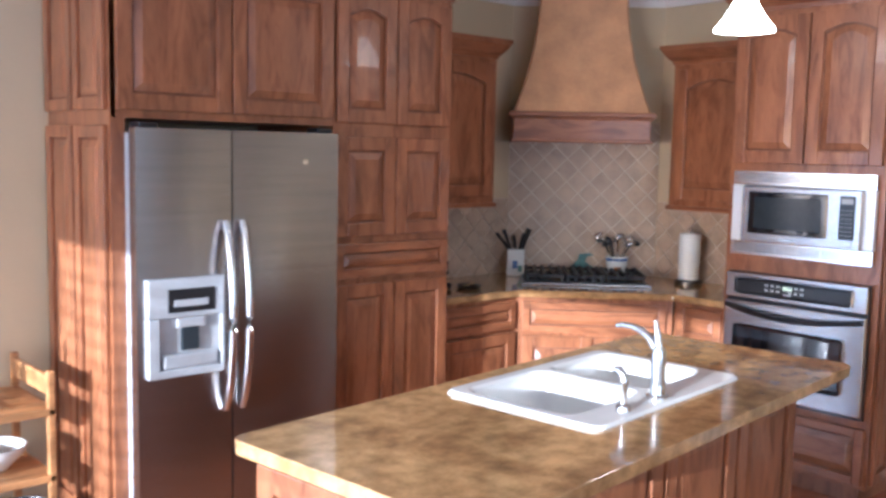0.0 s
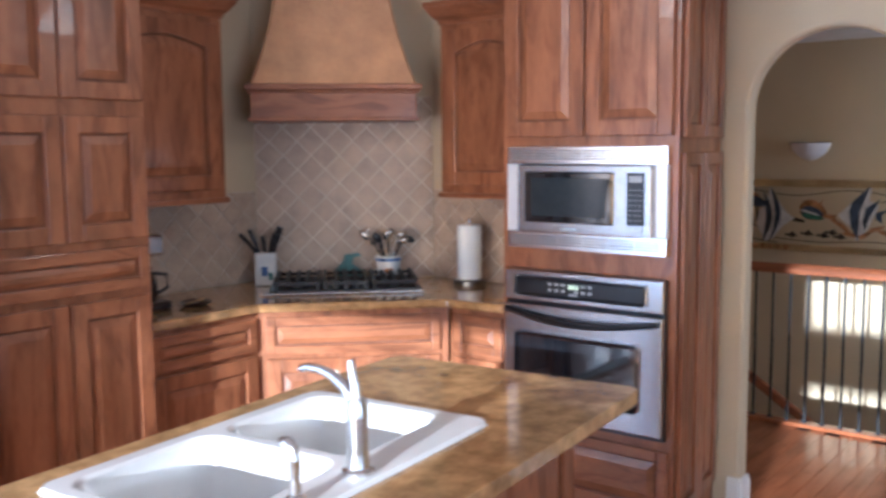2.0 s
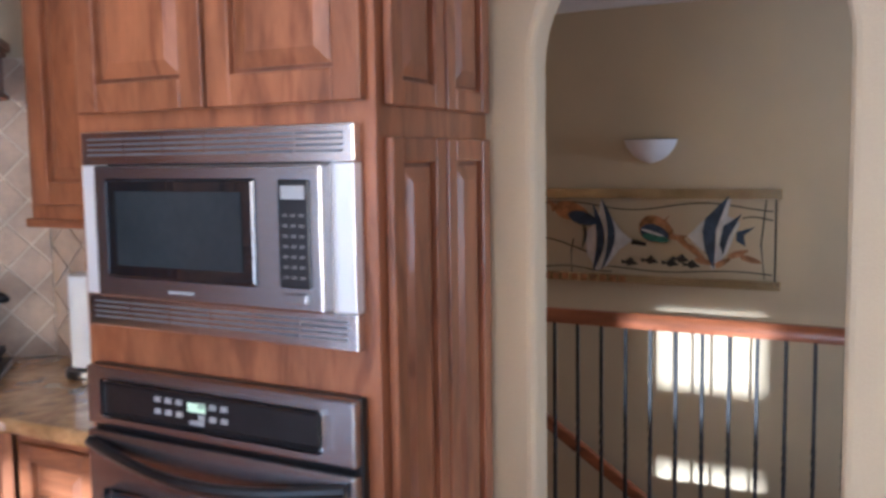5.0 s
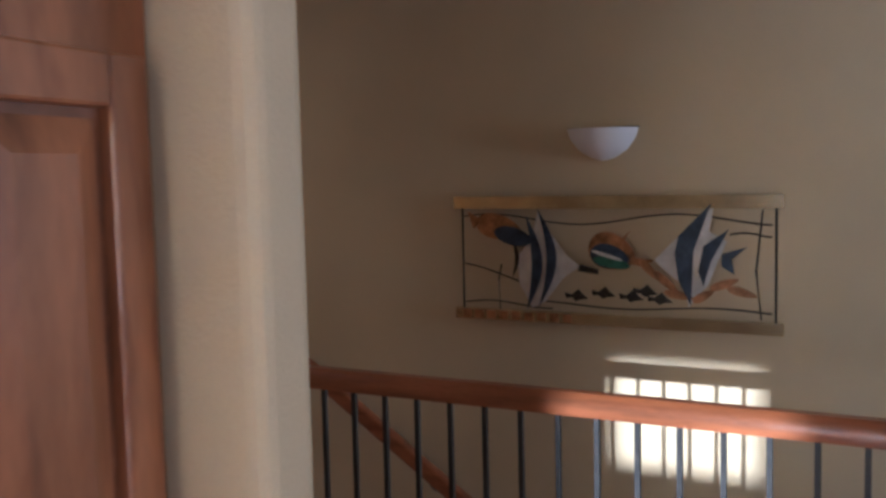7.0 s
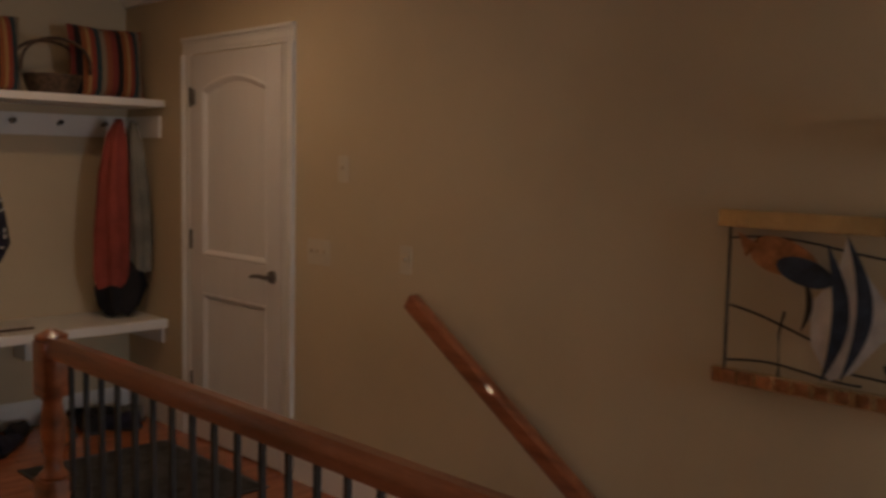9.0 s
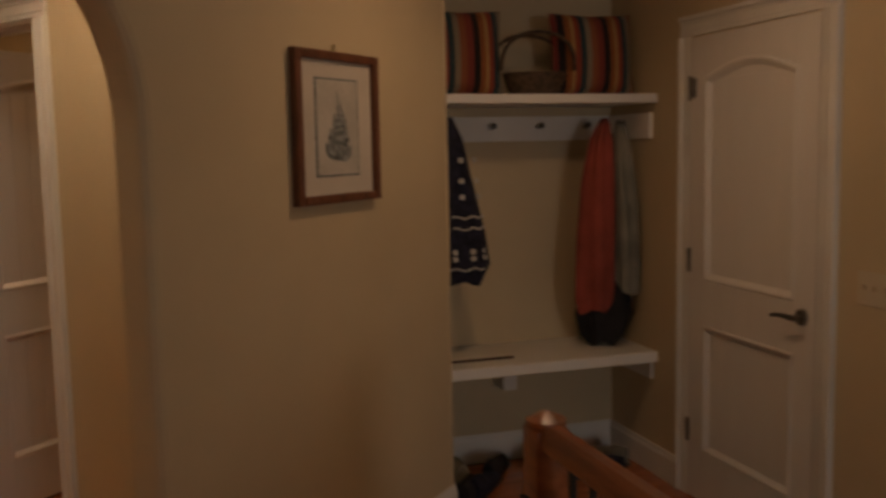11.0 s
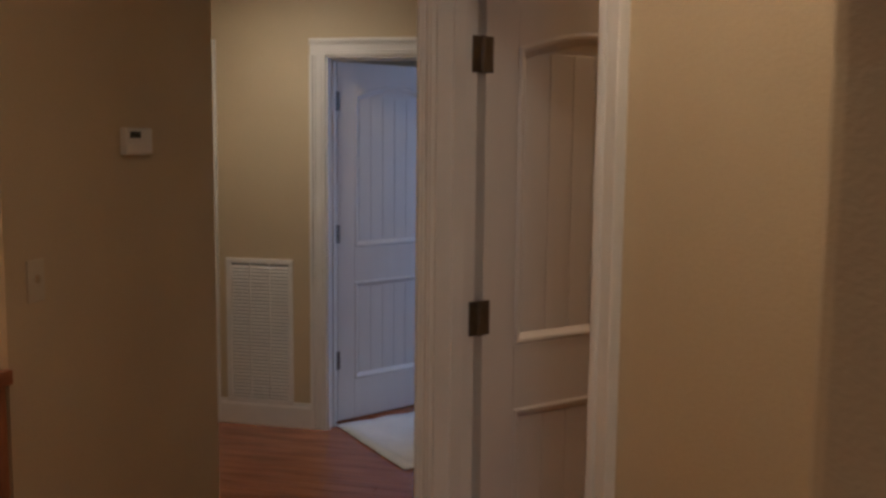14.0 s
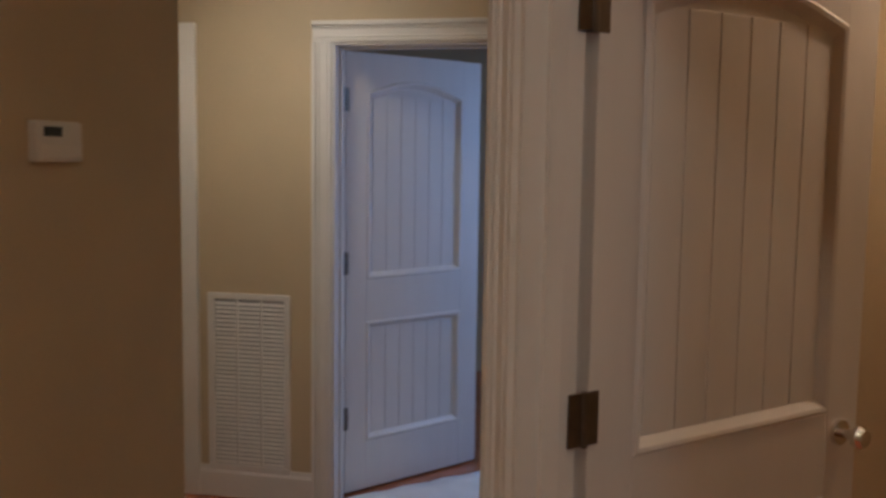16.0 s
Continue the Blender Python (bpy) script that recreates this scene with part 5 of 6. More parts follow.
hr = thing("wall_handrail", pose(EX - 0.07, 0, 0), "stained wooden handrail sloping down the stairwell wall", "handrail")
bm = bmesh.new()
a, b = Vector((0, 4.45, 0.955)), Vector((0, 1.10, 0.955 - 3.35 * 0.66))
dv = (b - a)
mm = Matrix.Translation(a) @ dv.to_track_quat("Y", "Z").to_matrix().to_4x4()
box(bm, -0.025, 0.025, 0, dv.length, -0.035, 0.035, 0.012, m=mm)
part("rail", bm, RAILW, hr)
for f in (0.06, 0.35, 0.64, 0.93):
    p = a + dv * f
    bm = bmesh.new()
    sweep(bm, [(0.069, p.y, p.z - 0.08), (0.04, p.y, p.z - 0.085), (0.01, p.y, p.z - 0.06), (0, p.y, p.z - 0.03)], 0.008, 8)
    part("bracket", bm, BRONZE, hr, smooth=True)

RX = 7.30
bs = thing("stair_balustrade", pose(RX, 0, 0), "wooden rail with twisted dark iron balusters and a turned newel", "balustrade")
bm = bmesh.new()
prof = [(-0.03, 0.888), (-0.033, 0.906), (-0.027, 0.932), (-0.014, 0.944), (0.014, 0.944), (0.027, 0.932), (0.033, 0.906), (0.03, 0.888)]
prism(bm, prof, -1.95, 4.57)
part("hand_rail", bm, RAILW, bs, "stained wooden hand rail", smooth=True)
part("shoe_rail", boxes((-0.05, 0.035, -1.95, 4.66, 0.0, 0.022), bev=0.005), FLOORW, bs)
bm = bmesh.new()
box(bm, -0.045, 0.045, 4.565, 4.655, 0, 0.50, 0.004)
lathe(bm, [(0.042, 0.50), (0.046, 0.51), (0.03, 0.53), (0.026, 0.56), (0.036, 0.62), (0.038, 0.68), (0.028, 0.74), (0.036, 0.76)], 20, (0, 4.61, 0))
box(bm, -0.042, 0.042, 4.568, 4.652, 0.76, 0.93, 0.004)
lathe(bm, [(0.03, 0.93), (0.048, 0.936), (0.048, 0.948), (0.03, 0.956), (0.012, 0.965), (0, 0.966)], 20, (0, 4.61, 0))
part("newel_post", bm, RAILW, bs, "turned wooden newel post", smooth=True)
bal = bmesh.new()
h = 0.0065
lev = [(0.0, 0), (0.32, 0)] + [(0.32 + 0.16 * k / 16, 360 * k / 16) for k in range(1, 17)] + [(0.875, 360)]
rings = []
for z, ang in lev:
    rings.append([bal.verts.new((h * 1.41 * math.cos(radians(ang + 45 + 90 * k)), h * 1.41 * math.sin(radians(ang + 45 + 90 * k)), z + 0.02)) for k in range(4)])
for p, q in zip(rings, rings[1:]):
    for k in range(4):
        bal.faces.new((p[k], p[(k + 1) % 4], q[(k + 1) % 4], q[k]))
box(bal, -0.013, 0.013, -0.013, 0.013, 0.02, 0.035, 0.002)
bme = mesh("baluster", bal, IRON)
k = 0
while True:
    y = 4.468 - 0.1 * k
    if y < -1.9:
        break
    o = new("baluster", bme)
    o.parent, o.matrix_basis = bs, pose(0, y, 0)
    k += 1

# ---- fish wall art and sconce ----
fa = thing("fish_wall_art", pose(EX, 3.127, 0.187, 0, 0, -90) @ Matrix.Diagonal((0.922, 1, 0.927, 1)), "metal wall sculpture of striped reef fish between brass bars", "wall art")
FW, FZ0, FZ1 = 1.385, 0.735, 1.285
part("top_bar", boxes((-0.02, FW + 0.02, -0.055, -0.035, FZ1 - 0.055, FZ1), bev=0.002), BRASS, fa, "bright brass bar")
part("bottom_bar", boxes((-0.02, FW + 0.02, -0.055, -0.035, FZ0, FZ0 + 0.05), bev=0.002), BRASS, fa, "bright brass bar")
for x in (0.02, FW - 0.01):
    bm = bmesh.new()
    cyl(bm, (x, -0.045, FZ0 + 0.04), (x, -0.045, FZ1 - 0.05), 0.005, seg=8)
    part("side_rod", bm, WIRE, fa)
for x in (0.12, 0.7, 1.26):
    for z in (FZ0 + 0.02, FZ1 - 0.02):
        bm = bmesh.new()
        cyl(bm, (x, -0.001, z), (x, -0.036, z), 0.006, seg=8)
        part("standoff", bm, WIRE, fa)


def plate(pts, material, name, y=-0.05, label=""):
    bm = bmesh.new()
    prism(bm, pts, y - 0.004, y)
    return part(name, bm, material, fa, label)


def blob(cx, cz, rx, rz, tilt=0, n=22, tail=0.0):
    c, s = math.cos(radians(tilt)), math.sin(radians(tilt))
    out = []
    for k in range(n):
        t = 2 * math.pi * k / n
        x, z = rx * math.cos(t), rz * math.sin(t) * (1 - 0.35 * tail * math.cos(t))
        out.append((cx + c * x - s * z, cz + s * x + c * z))
    return out


def crescent(cx, z0, z1, bulge, wid, n=14):
    o = [(cx + bulge * math.sin(math.pi * k / n), z0 + (z1 - z0) * k / n) for k in range(n + 1)]
    i = [(cx + (bulge - wid) * math.sin(math.pi * k / n), z0 + (z1 - z0) * k / n) for k in range(n, -1, -1)]
    return o + i[1:-1]


def wire(pts, r=0.004):
    bm = bmesh.new()
    sweep(bm, [(x, -0.045, z) for x, z in pts], r, 6)
    part("wire", bm, WIRE, fa, smooth=True)


def curve(x0, x1, z0, a, w, ph, n=24, dz=0.0):
    return [(x0 + (x1 - x0) * k / n, z0 + dz * k / n + a * math.sin(w * k / n * 2 * math.pi + ph)) for k in range(n + 1)]


wire(curve(0.03, 1.36, FZ1 - 0.10, 0.022, 1.6, 0.6)), wire(curve(0.03, 0.40, FZ0 + 0.24, 0.012, 0.6, 1.0, dz=-0.08)), wire(curve(0.03, 0.45, FZ0 + 0.075, 0.012, 0.8, 0)), wire(curve(0.42, 1.36, FZ0 + 0.085, 0.01, 1.2, 2))
wire([(0.2, FZ0 + 0.05), (0.195, FZ0 + 0.18), (0.21, FZ0 + 0.25)]), wire([(1.32, FZ0 + 0.06), (1.30, FZ0 + 0.25), (1.325, FZ1 - 0.06)]), wire(curve(1.2, 1.36, FZ1 - 0.16, 0.008, 0.7, 0))
# first angel fish: pearl body with dark crescents
plate([(0.30, 0.90), (0.36, 0.80), (0.42, 0.83), (0.50, 0.93), (0.58, 0.985), (0.52, 1.03), (0.44, 1.13), (0.39, 1.22), (0.36, 1.10), (0.29, 1.02)], FISHW, "fish_body", -0.050)
plate(crescent(0.335, 0.79, 1.20, 0.075, 0.05), FISHB, "fish_stripe", -0.056), plate(crescent(0.39, 0.80, 1.23, 0.085, 0.045), FISHB, "fish_stripe", -0.057)
plate([(0.57, 0.965), (0.66, 0.955), (0.66, 0.975), (0.58, 0.995)], WIRE, "fish_snout", -0.052)
plate(blob(0.20, 1.15, 0.11, 0.055, -12, tail=0.5), FISHO, "coral", -0.049), plate(blob(0.27, 1.11, 0.09, 0.04, -14), FISHB, "fish_body", -0.054), plate([(0.12, 1.18), (0.05, 1.22), (0.08, 1.14)], FISHO, "fin", -0.051)
plate(crescent(0.265, 0.93, 1.10, 0.035, 0.02), WIRE, "fish_stripe", -0.052)
# middle fish
plate(blob(0.72, 1.05, 0.105, 0.075, -18, tail=0.6), FISHO, "fish_body", -0.049), plate(blob(0.71, 1.03, 0.085, 0.05, -12, tail=0.4), FISHB, "fish_body", -0.054)
plate(blob(0.72, 1.005, 0.08, 0.022, -10), FISHG, "fish_stripe", -0.057), plate(blob(0.70, 1.035, 0.07, 0.008, -16), FISHW, "fish_stripe", -0.059)
plate([(0.80, 1.03), (0.90, 1.02), (0.86, 0.99), (0.80, 1.0)], FISHO, "tail_fin", -0.05), plate(crescent(0.80, 1.0, 1.14, -0.05, -0.02), FISHO, "fin", -0.051)
# second angel fish
plate([(0.90, 1.02), (0.99, 1.11), (1.09, 1.20), (1.14, 1.24), (1.12, 1.14), (1.19, 1.10), (1.16, 1.03), (1.12, 0.93), (1.04, 0.83), (1.02, 0.92), (0.95, 0.97)], FISHW, "fish_body", -0.050, "pearl and blue striped fish")
plate([(1.00, 1.12), (1.13, 1.25), (1.06, 1.06), (1.05, 0.84), (1.00, 0.94), (0.985, 1.05)], FISHB, "fish_stripe", -0.056), plate([(1.10, 1.08), (1.20, 1.15), (1.13, 1.02), (1.10, 0.92), (1.08, 0.98)], FISHB, "fish_stripe", -0.057)
plate([(1.17, 1.05), (1.27, 1.08), (1.21, 1.03), (1.22, 0.97), (1.17, 1.0)], FISHB, "tail_fin", -0.052)
for x, z in ((0.56, 0.86), (0.68, 0.875), (0.86, 0.89), (0.92, 0.86), (0.80, 0.865)):
    plate([(x - 0.05, z + 0.012), (x - 0.02, z + 0.004), (x + 0.01, z + 0.028), (x + 0.03, z + 0.006), (x + 0.055, z - 0.012), (x + 0.02, z - 0.016), (x, z - 0.024), (x - 0.02, z - 0.008), (x - 0.045, z - 0.012)], WIRE, "small_fish", -0.05)
for x, z, rx, t in ((0.95, 0.93, 0.07, -40), (1.00, 0.88, 0.06, -10), (1.18, 0.93, 0.06, 20), (1.25, 0.90, 0.06, -15), (1.10, 0.88, 0.05, 30), (0.88, 0.98, 0.06, -45)):
    plate(blob(x, z, rx, 0.017, t, tail=0.8), FISHO, "coral", -0.053)
# Copper-coloured tabs imitate reflections in the bottom bar.
for k in range(9):
    part("reflection_tab", boxes((0.02 + k * 0.06, 0.06 + k * 0.06, -0.058, -0.055, FZ0 + 0.006, FZ0 + 0.042), bev=0.002), FISHO, fa)

sc = thing("wall_sconce", pose(EX, 2.51, 1.512, 0, 0, -90), "unlit white glass half-bowl wall sconce", "wall lamp")
bm = bmesh.new()
rings = []
for r, z in ((0.012, 0.0), (0.05, 0.012), (0.095, 0.04), (0.13, 0.085), (0.143, 0.125), (0.137, 0.125), (0.12, 0.085)):
    rings.append([bm.verts.new((r * math.cos(math.pi + math.pi * k / 20), r * 0.85 * math.sin(math.pi + math.pi * k / 20) - 0.002, z)) for k in range(21)])
for p, q in zip(rings, rings[1:]):
    for k in range(20):
        bm.faces.new((p[k], p[k + 1], q[k + 1], q[k]))
part("bowl", bm, OPAL, sc, smooth=True)
part("back_plate", boxes((-0.08, 0.08, -0.012, -0.001, 0.03, 0.12), bev=0.004), TRIM, sc)
part("lip", boxes((-0.143, 0.143, -0.012, -0.001, 0.122, 0.130)), BRONZE, sc)

# ---- kitchen worktop things ----
DG = lambda u, v, z=0.921, r=0: pose(5.19, 3.745, z, 0, 0, -45) @ pose(u, v, 0, 0, 0, r)      # along and behind the hood's front

kb = thing("knife_crock", DG(-0.37, 0.21), "white square crock with black-handled kitchen tools", "utensil crock")
bm = bmesh.new()
box(bm, -0.055, 0.055, -0.05, 0.05, 0.0, 0.17, 0.008)
part("crock", bm, CERAM, kb)
part("blue_mark", boxes((-0.02, 0.012, -0.0525, -0.049, 0.05, 0.10), bev=0.001), BLUE, kb), part("green_mark", boxes((0.015, 0.04, -0.0525, -0.049, 0.03, 0.07), bev=0.001), TEAL, kb)
for x, y, lx, ly, hh, r in ((-0.03, 0, -0.05, 0.0, 0.12, 0.012), (0.0, 0.01, -0.015, 0.02, 0.08, 0.011), (0.03, 0, 0.05, 0.0, 0.13, 0.018), (0.02, -0.02, 0.03, -0.01, 0.10, 0.012), (-0.035, -0.02, -0.09, -0.02, 0.10, 0.01)):
    bm = bmesh.new()
    sweep(bm, [(x, y, 0.15), (x + lx * 0.5, y + ly * 0.5, 0.17 + hh * 0.5), (x + lx, y + ly, 0.17 + hh)], [r * 0.7, r, r], 10)
    part("tool_handle", bm, BLACK, kb, smooth=True)
uc = thing("utensil_pot", DG(0.27, 0.26), "patterned ceramic pot full of steel ladles and spoons", "utensil pot")
bm = bmesh.new()
lathe(bm, [(0, 0), (0.048, 0), (0.056, 0.02), (0.066, 0.09), (0.068, 0.135), (0.062, 0.135), (0.058, 0.1)], 26)
part("pot", bm, CERAM, uc, smooth=True)
bm = bmesh.new()
lathe(bm, [(0.0675, 0.108), (0.069, 0.109), (0.0695, 0.123), (0.068, 0.124)], 26)
part("band", bm, BLUE, uc, smooth=True)
bm = bmesh.new()
bmesh.ops.create_uvsphere(bm, u_segments=12, v_segments=8, radius=0.024, matrix=Matrix.Translation((0, -0.058, 0.062)) @ Matrix.Diagonal((1, 0.25, 0.8, 1)))
part("motif", bm, ORANGEG, uc, smooth=True)
rs = random.Random(7)
for k in range(9):
    a = 2 * math.pi * k / 9
    tip = Vector((0.11 * math.cos(a) + rs.uniform(-0.02, 0.02), 0.05 * math.sin(a), 0.20 + rs.uniform(0, 0.06)))
    bm = bmesh.new()
    sweep(bm, [(0.02 * math.cos(a), 0.02 * math.sin(a), 0.1), tip * 0.75 + Vector((0, 0, 0.045)), tip], 0.005, 8)
    bmesh.ops.create_uvsphere(bm, u_segments=14, v_segments=8, radius=0.034, matrix=Matrix.Translation(tip + Vector((0.01 * math.cos(a), 0, 0.01))) @ Matrix.Rotation(rs.uniform(-1, 1), 4, "Y") @ Matrix.Diagonal((1, 0.6, 0.55, 1)))
    part("utensil", bm, CHROME if k % 3 else BLACK, uc, smooth=True)
td = thing("fish_trivet", DG(0.06, 0.34), "teal ceramic fish spoon rest leaning on the tiles", "ornament")
bm = bmesh.new()
prism(bm, [(-0.085, 0.0), (0.085, 0.0), (0.075, 0.05), (0.02, 0.085), (0.03, 0.12), (0.075, 0.13), (0.05, 0.14), (-0.02, 0.135), (-0.03, 0.095), (-0.075, 0.05)], -0.012, 0.006)
part("plaque", bm, TEAL, td)
pt = thing("paper_towel_stand", pose(5.70, 3.295, 0.921), "white paper towel roll on a dark round stand", "paper towel")
bm = bmesh.new()
lathe(bm, [(0, 0), (0.082, 0), (0.084, 0.008), (0.08, 0.022), (0.03, 0.026), (0, 0.026)], 28)
part("base", bm, BRONZE, pt, smooth=True)
bm = bmesh.new()
lathe(bm, [(0.02, 0.03), (0.062, 0.03), (0.064, 0.034), (0.064, 0.302), (0.061, 0.306), (0.02, 0.306)], 32)
part("roll", bm, PAPER, pt, smooth=True)
bm = bmesh.new()
cyl(bm, (0, 0, 0.02), (0, 0, 0.325), 0.008), lathe(bm, [(0.008, 0.32), (0.014, 0.328), (0.012, 0.342), (0, 0.346)], 14)
part("rod", bm, CHROME, pt, smooth=True)
cm = thing("coffee_maker", pose(4.24, 4.06, 0.921), "black drip coffee maker with a glass carafe", "coffee maker")
part("base", boxes((-0.09, 0.10, -0.12, 0.11, 0, 0.035), bev=0.01), BLACK, cm), part("tower", boxes((-0.09, 0.09, 0.03, 0.11, 0.035, 0.30), bev=0.01), BLACK, cm), part("head", boxes((-0.09, 0.09, -0.09, 0.11, 0.24, 0.33), bev=0.012), STEEL, cm)
bm = bmesh.new()
lathe(bm, [(0, 0.036), (0.055, 0.036), (0.066, 0.07), (0.066, 0.12), (0.05, 0.165), (0.042, 0.175), (0.05, 0.19), (0, 0.19)], 22, (0, -0.04, 0))
part("carafe", bm, GLASSB, cm, smooth=True)
bm = bmesh.new()
sweep(bm, [(0.05, -0.06, 0.16), (0.105, -0.075, 0.15), (0.11, -0.075, 0.09), (0.06, -0.06, 0.065)], 0.009, 8)
part("carafe_handle", bm, BLACK, cm, smooth=True)
so3 = thing("spoon_rest", pose(4.45, 3.92, 0.921), "dark spoon rest dish with a small brass spoon", "dish")
bm = bmesh.new()
lathe(bm, [(0, 0.004), (0.05, 0.0), (0.075, 0.018), (0.07, 0.02), (0.045, 0.008), (0, 0.008)], 24)
part("dish", bm, BLACK, so3, smooth=True)
bm = bmesh.new()
sweep(bm, [(-0.09, -0.05, 0.022), (0.0, 0.0, 0.02), (0.05, 0.02, 0.016)], [0.004, 0.004, 0.012], 8)
part("spoon", bm, BRASS, so3, smooth=True)
sb = thing("small_bottle", pose(5.62, 2.86, 0.921), "small dark bottle beside the oven tower", "bottle")
bm = bmesh.new()
lathe(bm, [(0, 0), (0.026, 0), (0.028, 0.06), (0.012, 0.085), (0.012, 0.11), (0, 0.112)], 18)
part("bottle", bm, BLACK, sb, smooth=True)

# pine shelf cart by the fridge panel
sh = thing("pine_shelf", pose(1.45, 3.80, 0), "honey pine shelf unit with two open shelves", "shelf unit")
for z in (0.14, 0.38, 0.65):
    part("shelf", boxes((0, 0.64, 0, 0.46, z - 0.03, z), bev=0.004), PINE, sh)
for x in (0.0, 0.61):
    for y in (0.0, 0.43):
        part("post", boxes((x, x + 0.03, y, y + 0.03, 0, 0.80 if x else 0.76), bev=0.006), PINE, sh)
part("end_rail", boxes((0.612, 0.634, 0.03, 0.43, 0.70, 0.78), bev=0.006), PINE, sh)
bw = thing("bowl", pose(1.91, 4.0, 0.381), "cream glazed bowl on the pine shelf", "bowl")
bm = bmesh.new()
lathe(bm, [(0, 0), (0.05, 0), (0.06, 0.01), (0.115, 0.07), (0.125, 0.10), (0.118, 0.10), (0.10, 0.065), (0.05, 0.018), (0, 0.016)], 28)
part("shell", bm, CERAM, bw, smooth=True)
bt = thing("glass_bottle", pose(1.83, 4.04, 0.651), "dark bottle with a steel top on the pine shelf", "bottle")
bm = bmesh.new()
lathe(bm, [(0, 0), (0.036, 0), (0.038, 0.13), (0.016, 0.17), (0.014, 0.22), (0, 0.222)], 20)
part("bottle", bm, GLASSB, bt, smooth=True)
bm = bmesh.new()
cyl(bm, (0, 0, 0.22), (0, 0, 0.27), 0.013, 0.01)
part("pourer", bm, CHROME, bt)
bk = thing("magazine", pose(1.77, 3.96, 0.651, 0, 0, 15), "blue and white folded papers on the pine shelf", "papers")
part("cover", boxes((-0.12, 0.12, -0.09, 0.06, 0, 0.012), bev=0.001), PAPER, bk), part("picture", boxes((-0.10, 0.05, -0.07, 0.04, 0.012, 0.0135)), BLUE, bk)
wr = thing("wire_ring", pose(1.97, 3.86, 0.141), "steel ring-handled pan on the low shelf", "pan")
bm = bmesh.new()
lathe(bm, [(0, 0), (0.09, 0), (0.10, 0.05), (0.105, 0.12), (0.10, 0.12), (0.092, 0.05), (0, 0.008)], 26)
part("pan", bm, STEEL, wr, smooth=True)

# ---- tiles and floor boards ----
def clip(poly, axis, lim, keep_less):
    out = []
    for k in range(len(poly)):
        p, q = poly[k], poly[(k + 1) % len(poly)]
        ip, iq = (p[axis] <= lim) == keep_less or p[axis] == lim, (q[axis] <= lim) == keep_less or q[axis] == lim
        if ip:
            out.append(p)
        if ip != iq:
            f = (lim - p[axis]) / (q[axis] - p[axis])
            out.append((p[0] + f * (q[0] - p[0]), p[1] + f * (q[1] - p[1])))
    return out


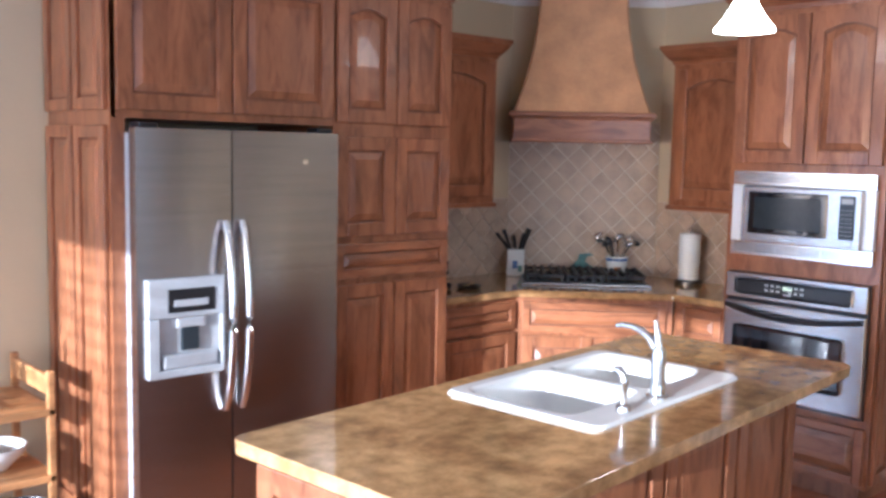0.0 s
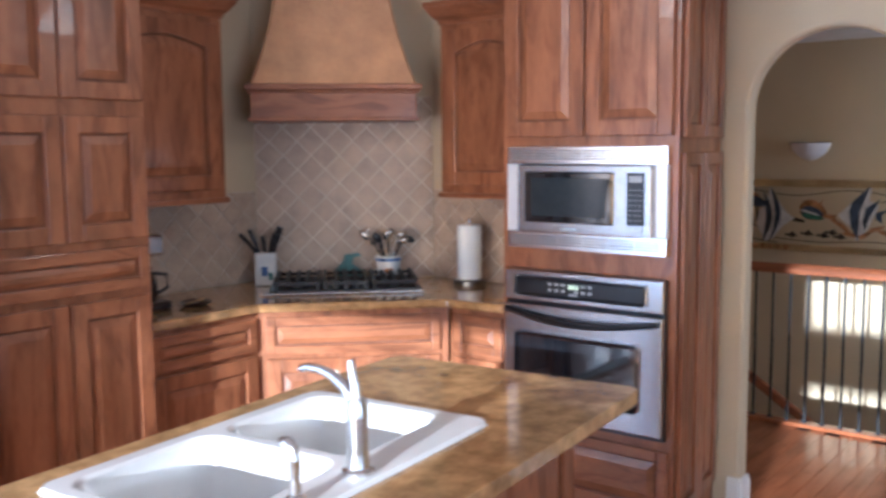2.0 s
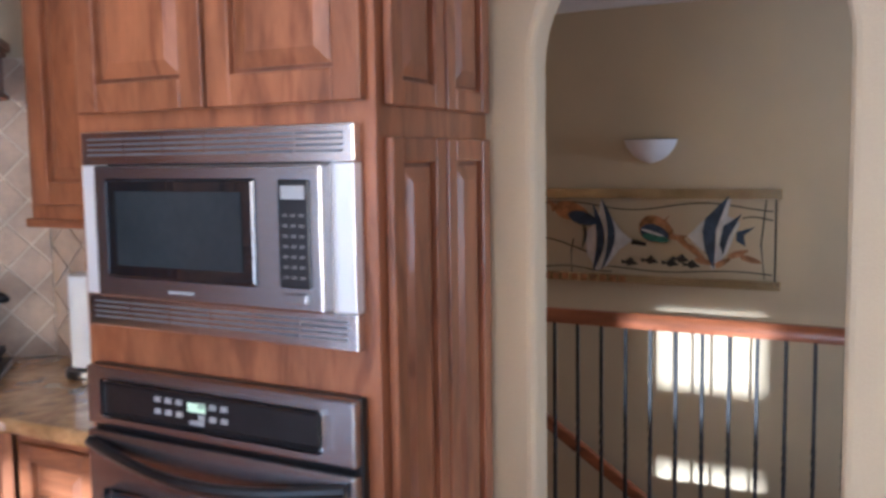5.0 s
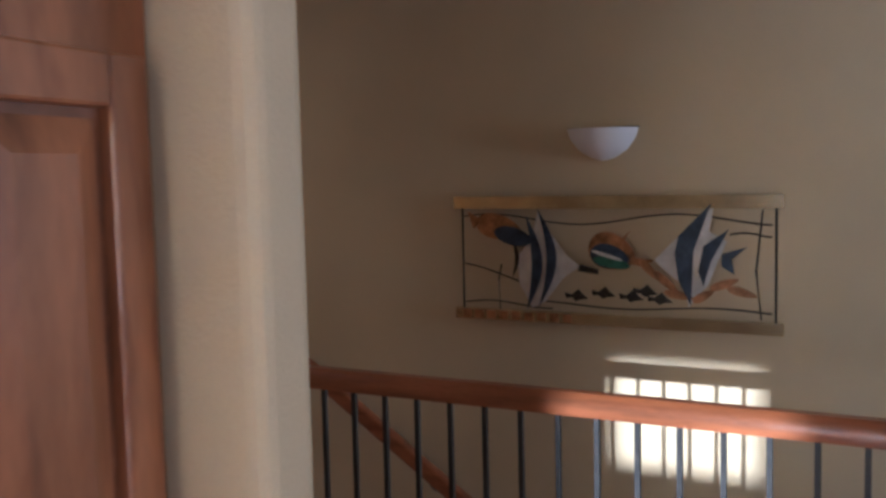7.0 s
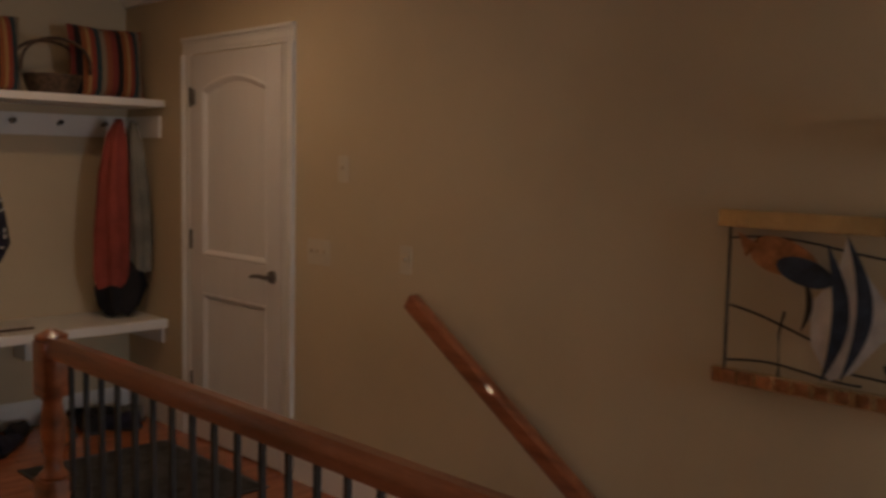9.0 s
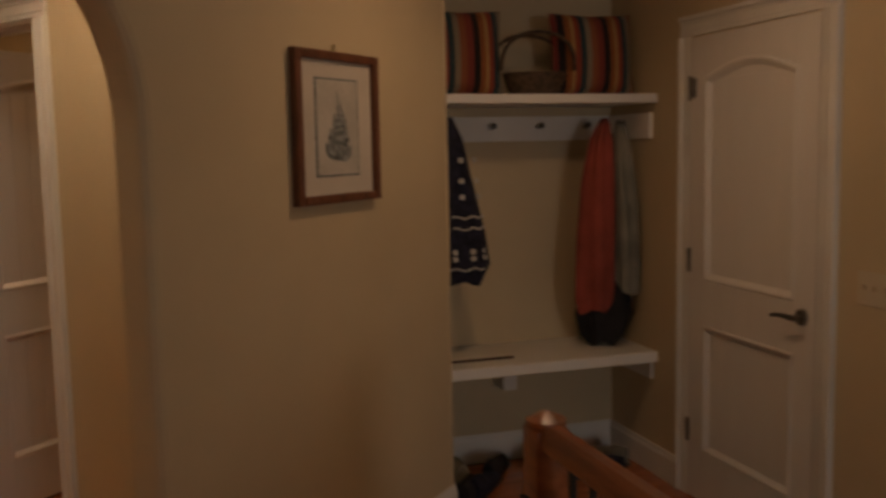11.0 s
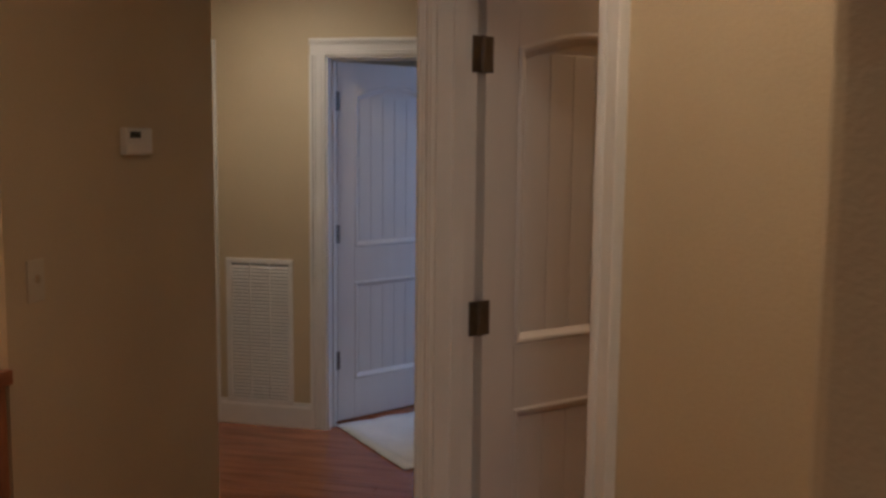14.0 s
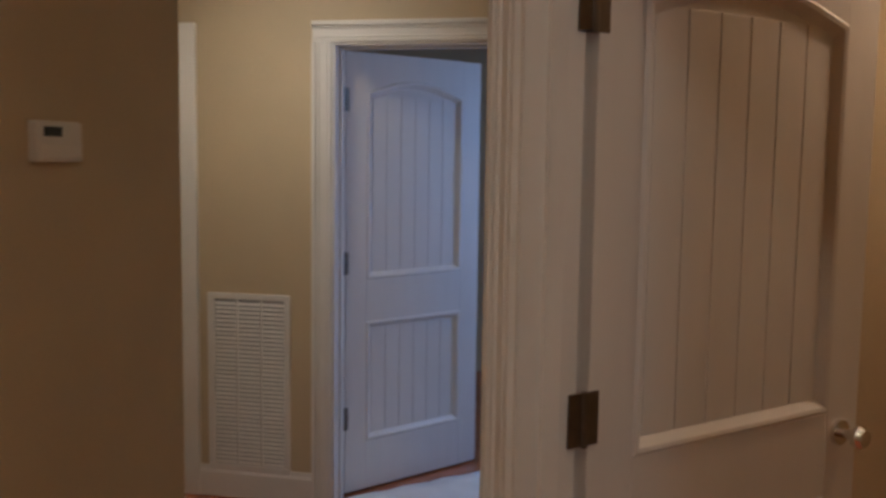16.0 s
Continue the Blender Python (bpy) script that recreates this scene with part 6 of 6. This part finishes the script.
def tiles(name, m, w, z0, z1, size=0.105):
    bsp = thing(name, m, "tumbled travertine tiles laid diagonally with pale grout", "backsplash", kind="structure")
    part("grout", boxes((0, w, -0.004, -0.0005, z0, z1)), GROUT, bsp)
    hd2 = size * math.sqrt(0.5)
    r = hd2 - 0.0045
    n = int(w / (2 * hd2)) + 2
    full = bmesh.new()
    prism(full, [(-r, 0), (0, -r), (r, 0), (0, r)], -0.010, -0.004)
    fm = mesh("tile", full, TILE)
    rnd = random.Random(3)
    k = 0
    z = z0
    while z < z1 + hd2:
        for i in range(-1, n + 1):
            cx = i * 2 * hd2 + (hd2 if k % 2 else 0)
            pl = [(cx - r, z), (cx, z - r), (cx + r, z), (cx, z + r)]
            cp2 = clip(clip(clip(clip(pl, 0, 0.002, False), 0, w - 0.002, True), 1, z0 + 0.002, False), 1, z1 - 0.002, True) if pl else pl
            if len(cp2) < 3:
                continue
            if all(abs(a[0] - b[0]) + abs(a[1] - b[1]) < 1e-9 for a, b in zip(cp2, pl)) and len(cp2) == 4:
                o = new("tile", fm)
                o.parent, o.matrix_basis = bsp, pose(cx, rnd.uniform(-0.001, 0.001), z)
            else:
                area2 = sum(a[0] * b[1] - b[0] * a[1] for a, b in zip(cp2, cp2[1:] + cp2[:1]))
                if abs(area2) < 4e-4:
                    continue
                bm = bmesh.new()
                prism(bm, cp2, -0.010, -0.004)
                part("tile", bm, TILE, bsp)
        z += hd2
        k += 1


tiles("backsplash_corner", pose(5.17, NY, 0, 0, 0, -45) @ pose(0.004, 0, 0), 0.953, 0.921, 1.90)
tiles("backsplash_north", pose(4.045, NY, 0), 1.12, 0.921, 1.40)
tiles("backsplash_east", pose(KX, 3.645, 0, 0, 0, -90), 0.855, 0.921, 1.40)

bw_, rnd = 0.083, random.Random(11)
shared = {}


def plank_mesh(length):
    key = round(length, 1)
    if key not in shared:
        shared[key] = mesh("floor_board", boxes((0.001, key - 0.001, 0.001, bw_ - 0.0015, -0.012, 0.0)), FLOORW)
    return shared[key], key


rest = []
for x0, x1, y0, y1, near in ((4.3, 7.25, 0.6, 4.2, True), (-2.4, 4.3, -3.0, 4.3, False), (4.3, 7.25, -3.0, 0.6, False), (2.9, 7.34, 4.2, 12.0, False), (7.34, EX, 4.53, 7.0, False)):
    y = y0
    while y + bw_ < y1 + 0.02:
        x = x0
        first = rnd.choice((0.5, 0.8, 1.0, 1.3))
        while x < x1 - 0.05:
            length = min(first, x1 - x)
            first = rnd.choice((0.9, 1.1, 1.3, 1.5))
            if x1 - x - length < 0.25:
                length = x1 - x
            if near and len(floor.children) < 280:
                me, L = plank_mesh(length)
                o = new("floor_board", me)
                o.parent, o.matrix_basis = floor, pose(x, y, 0)
                x += L
            else:
                rest.append((x, y, length))
                x += length
        y += bw_
verts, faces = [], []
for x, y, length in rest:
    b = len(verts)
    a0, a1, b0, b1 = x + 0.001, x + length - 0.001, y + 0.001, y + bw_ - 0.0015
    for z in (-0.012, 0.0):
        verts += [(a0, b0, z), (a1, b0, z), (a1, b1, z), (a0, b1, z)]
    faces += [tuple(b + i for i in f) for f in ((4, 5, 6, 7), (0, 1, 5, 4), (1, 2, 6, 5), (2, 3, 7, 6), (3, 0, 4, 7))]
me = bpy.data.meshes.new("far_floor_boards")
me.from_pydata(verts, [], faces)
me.materials.append(FLOORW)
fb = new("far_floor_boards", me)
fb.parent = floor
tagged(fb, "reddish wood floor boards", kind="stuff")
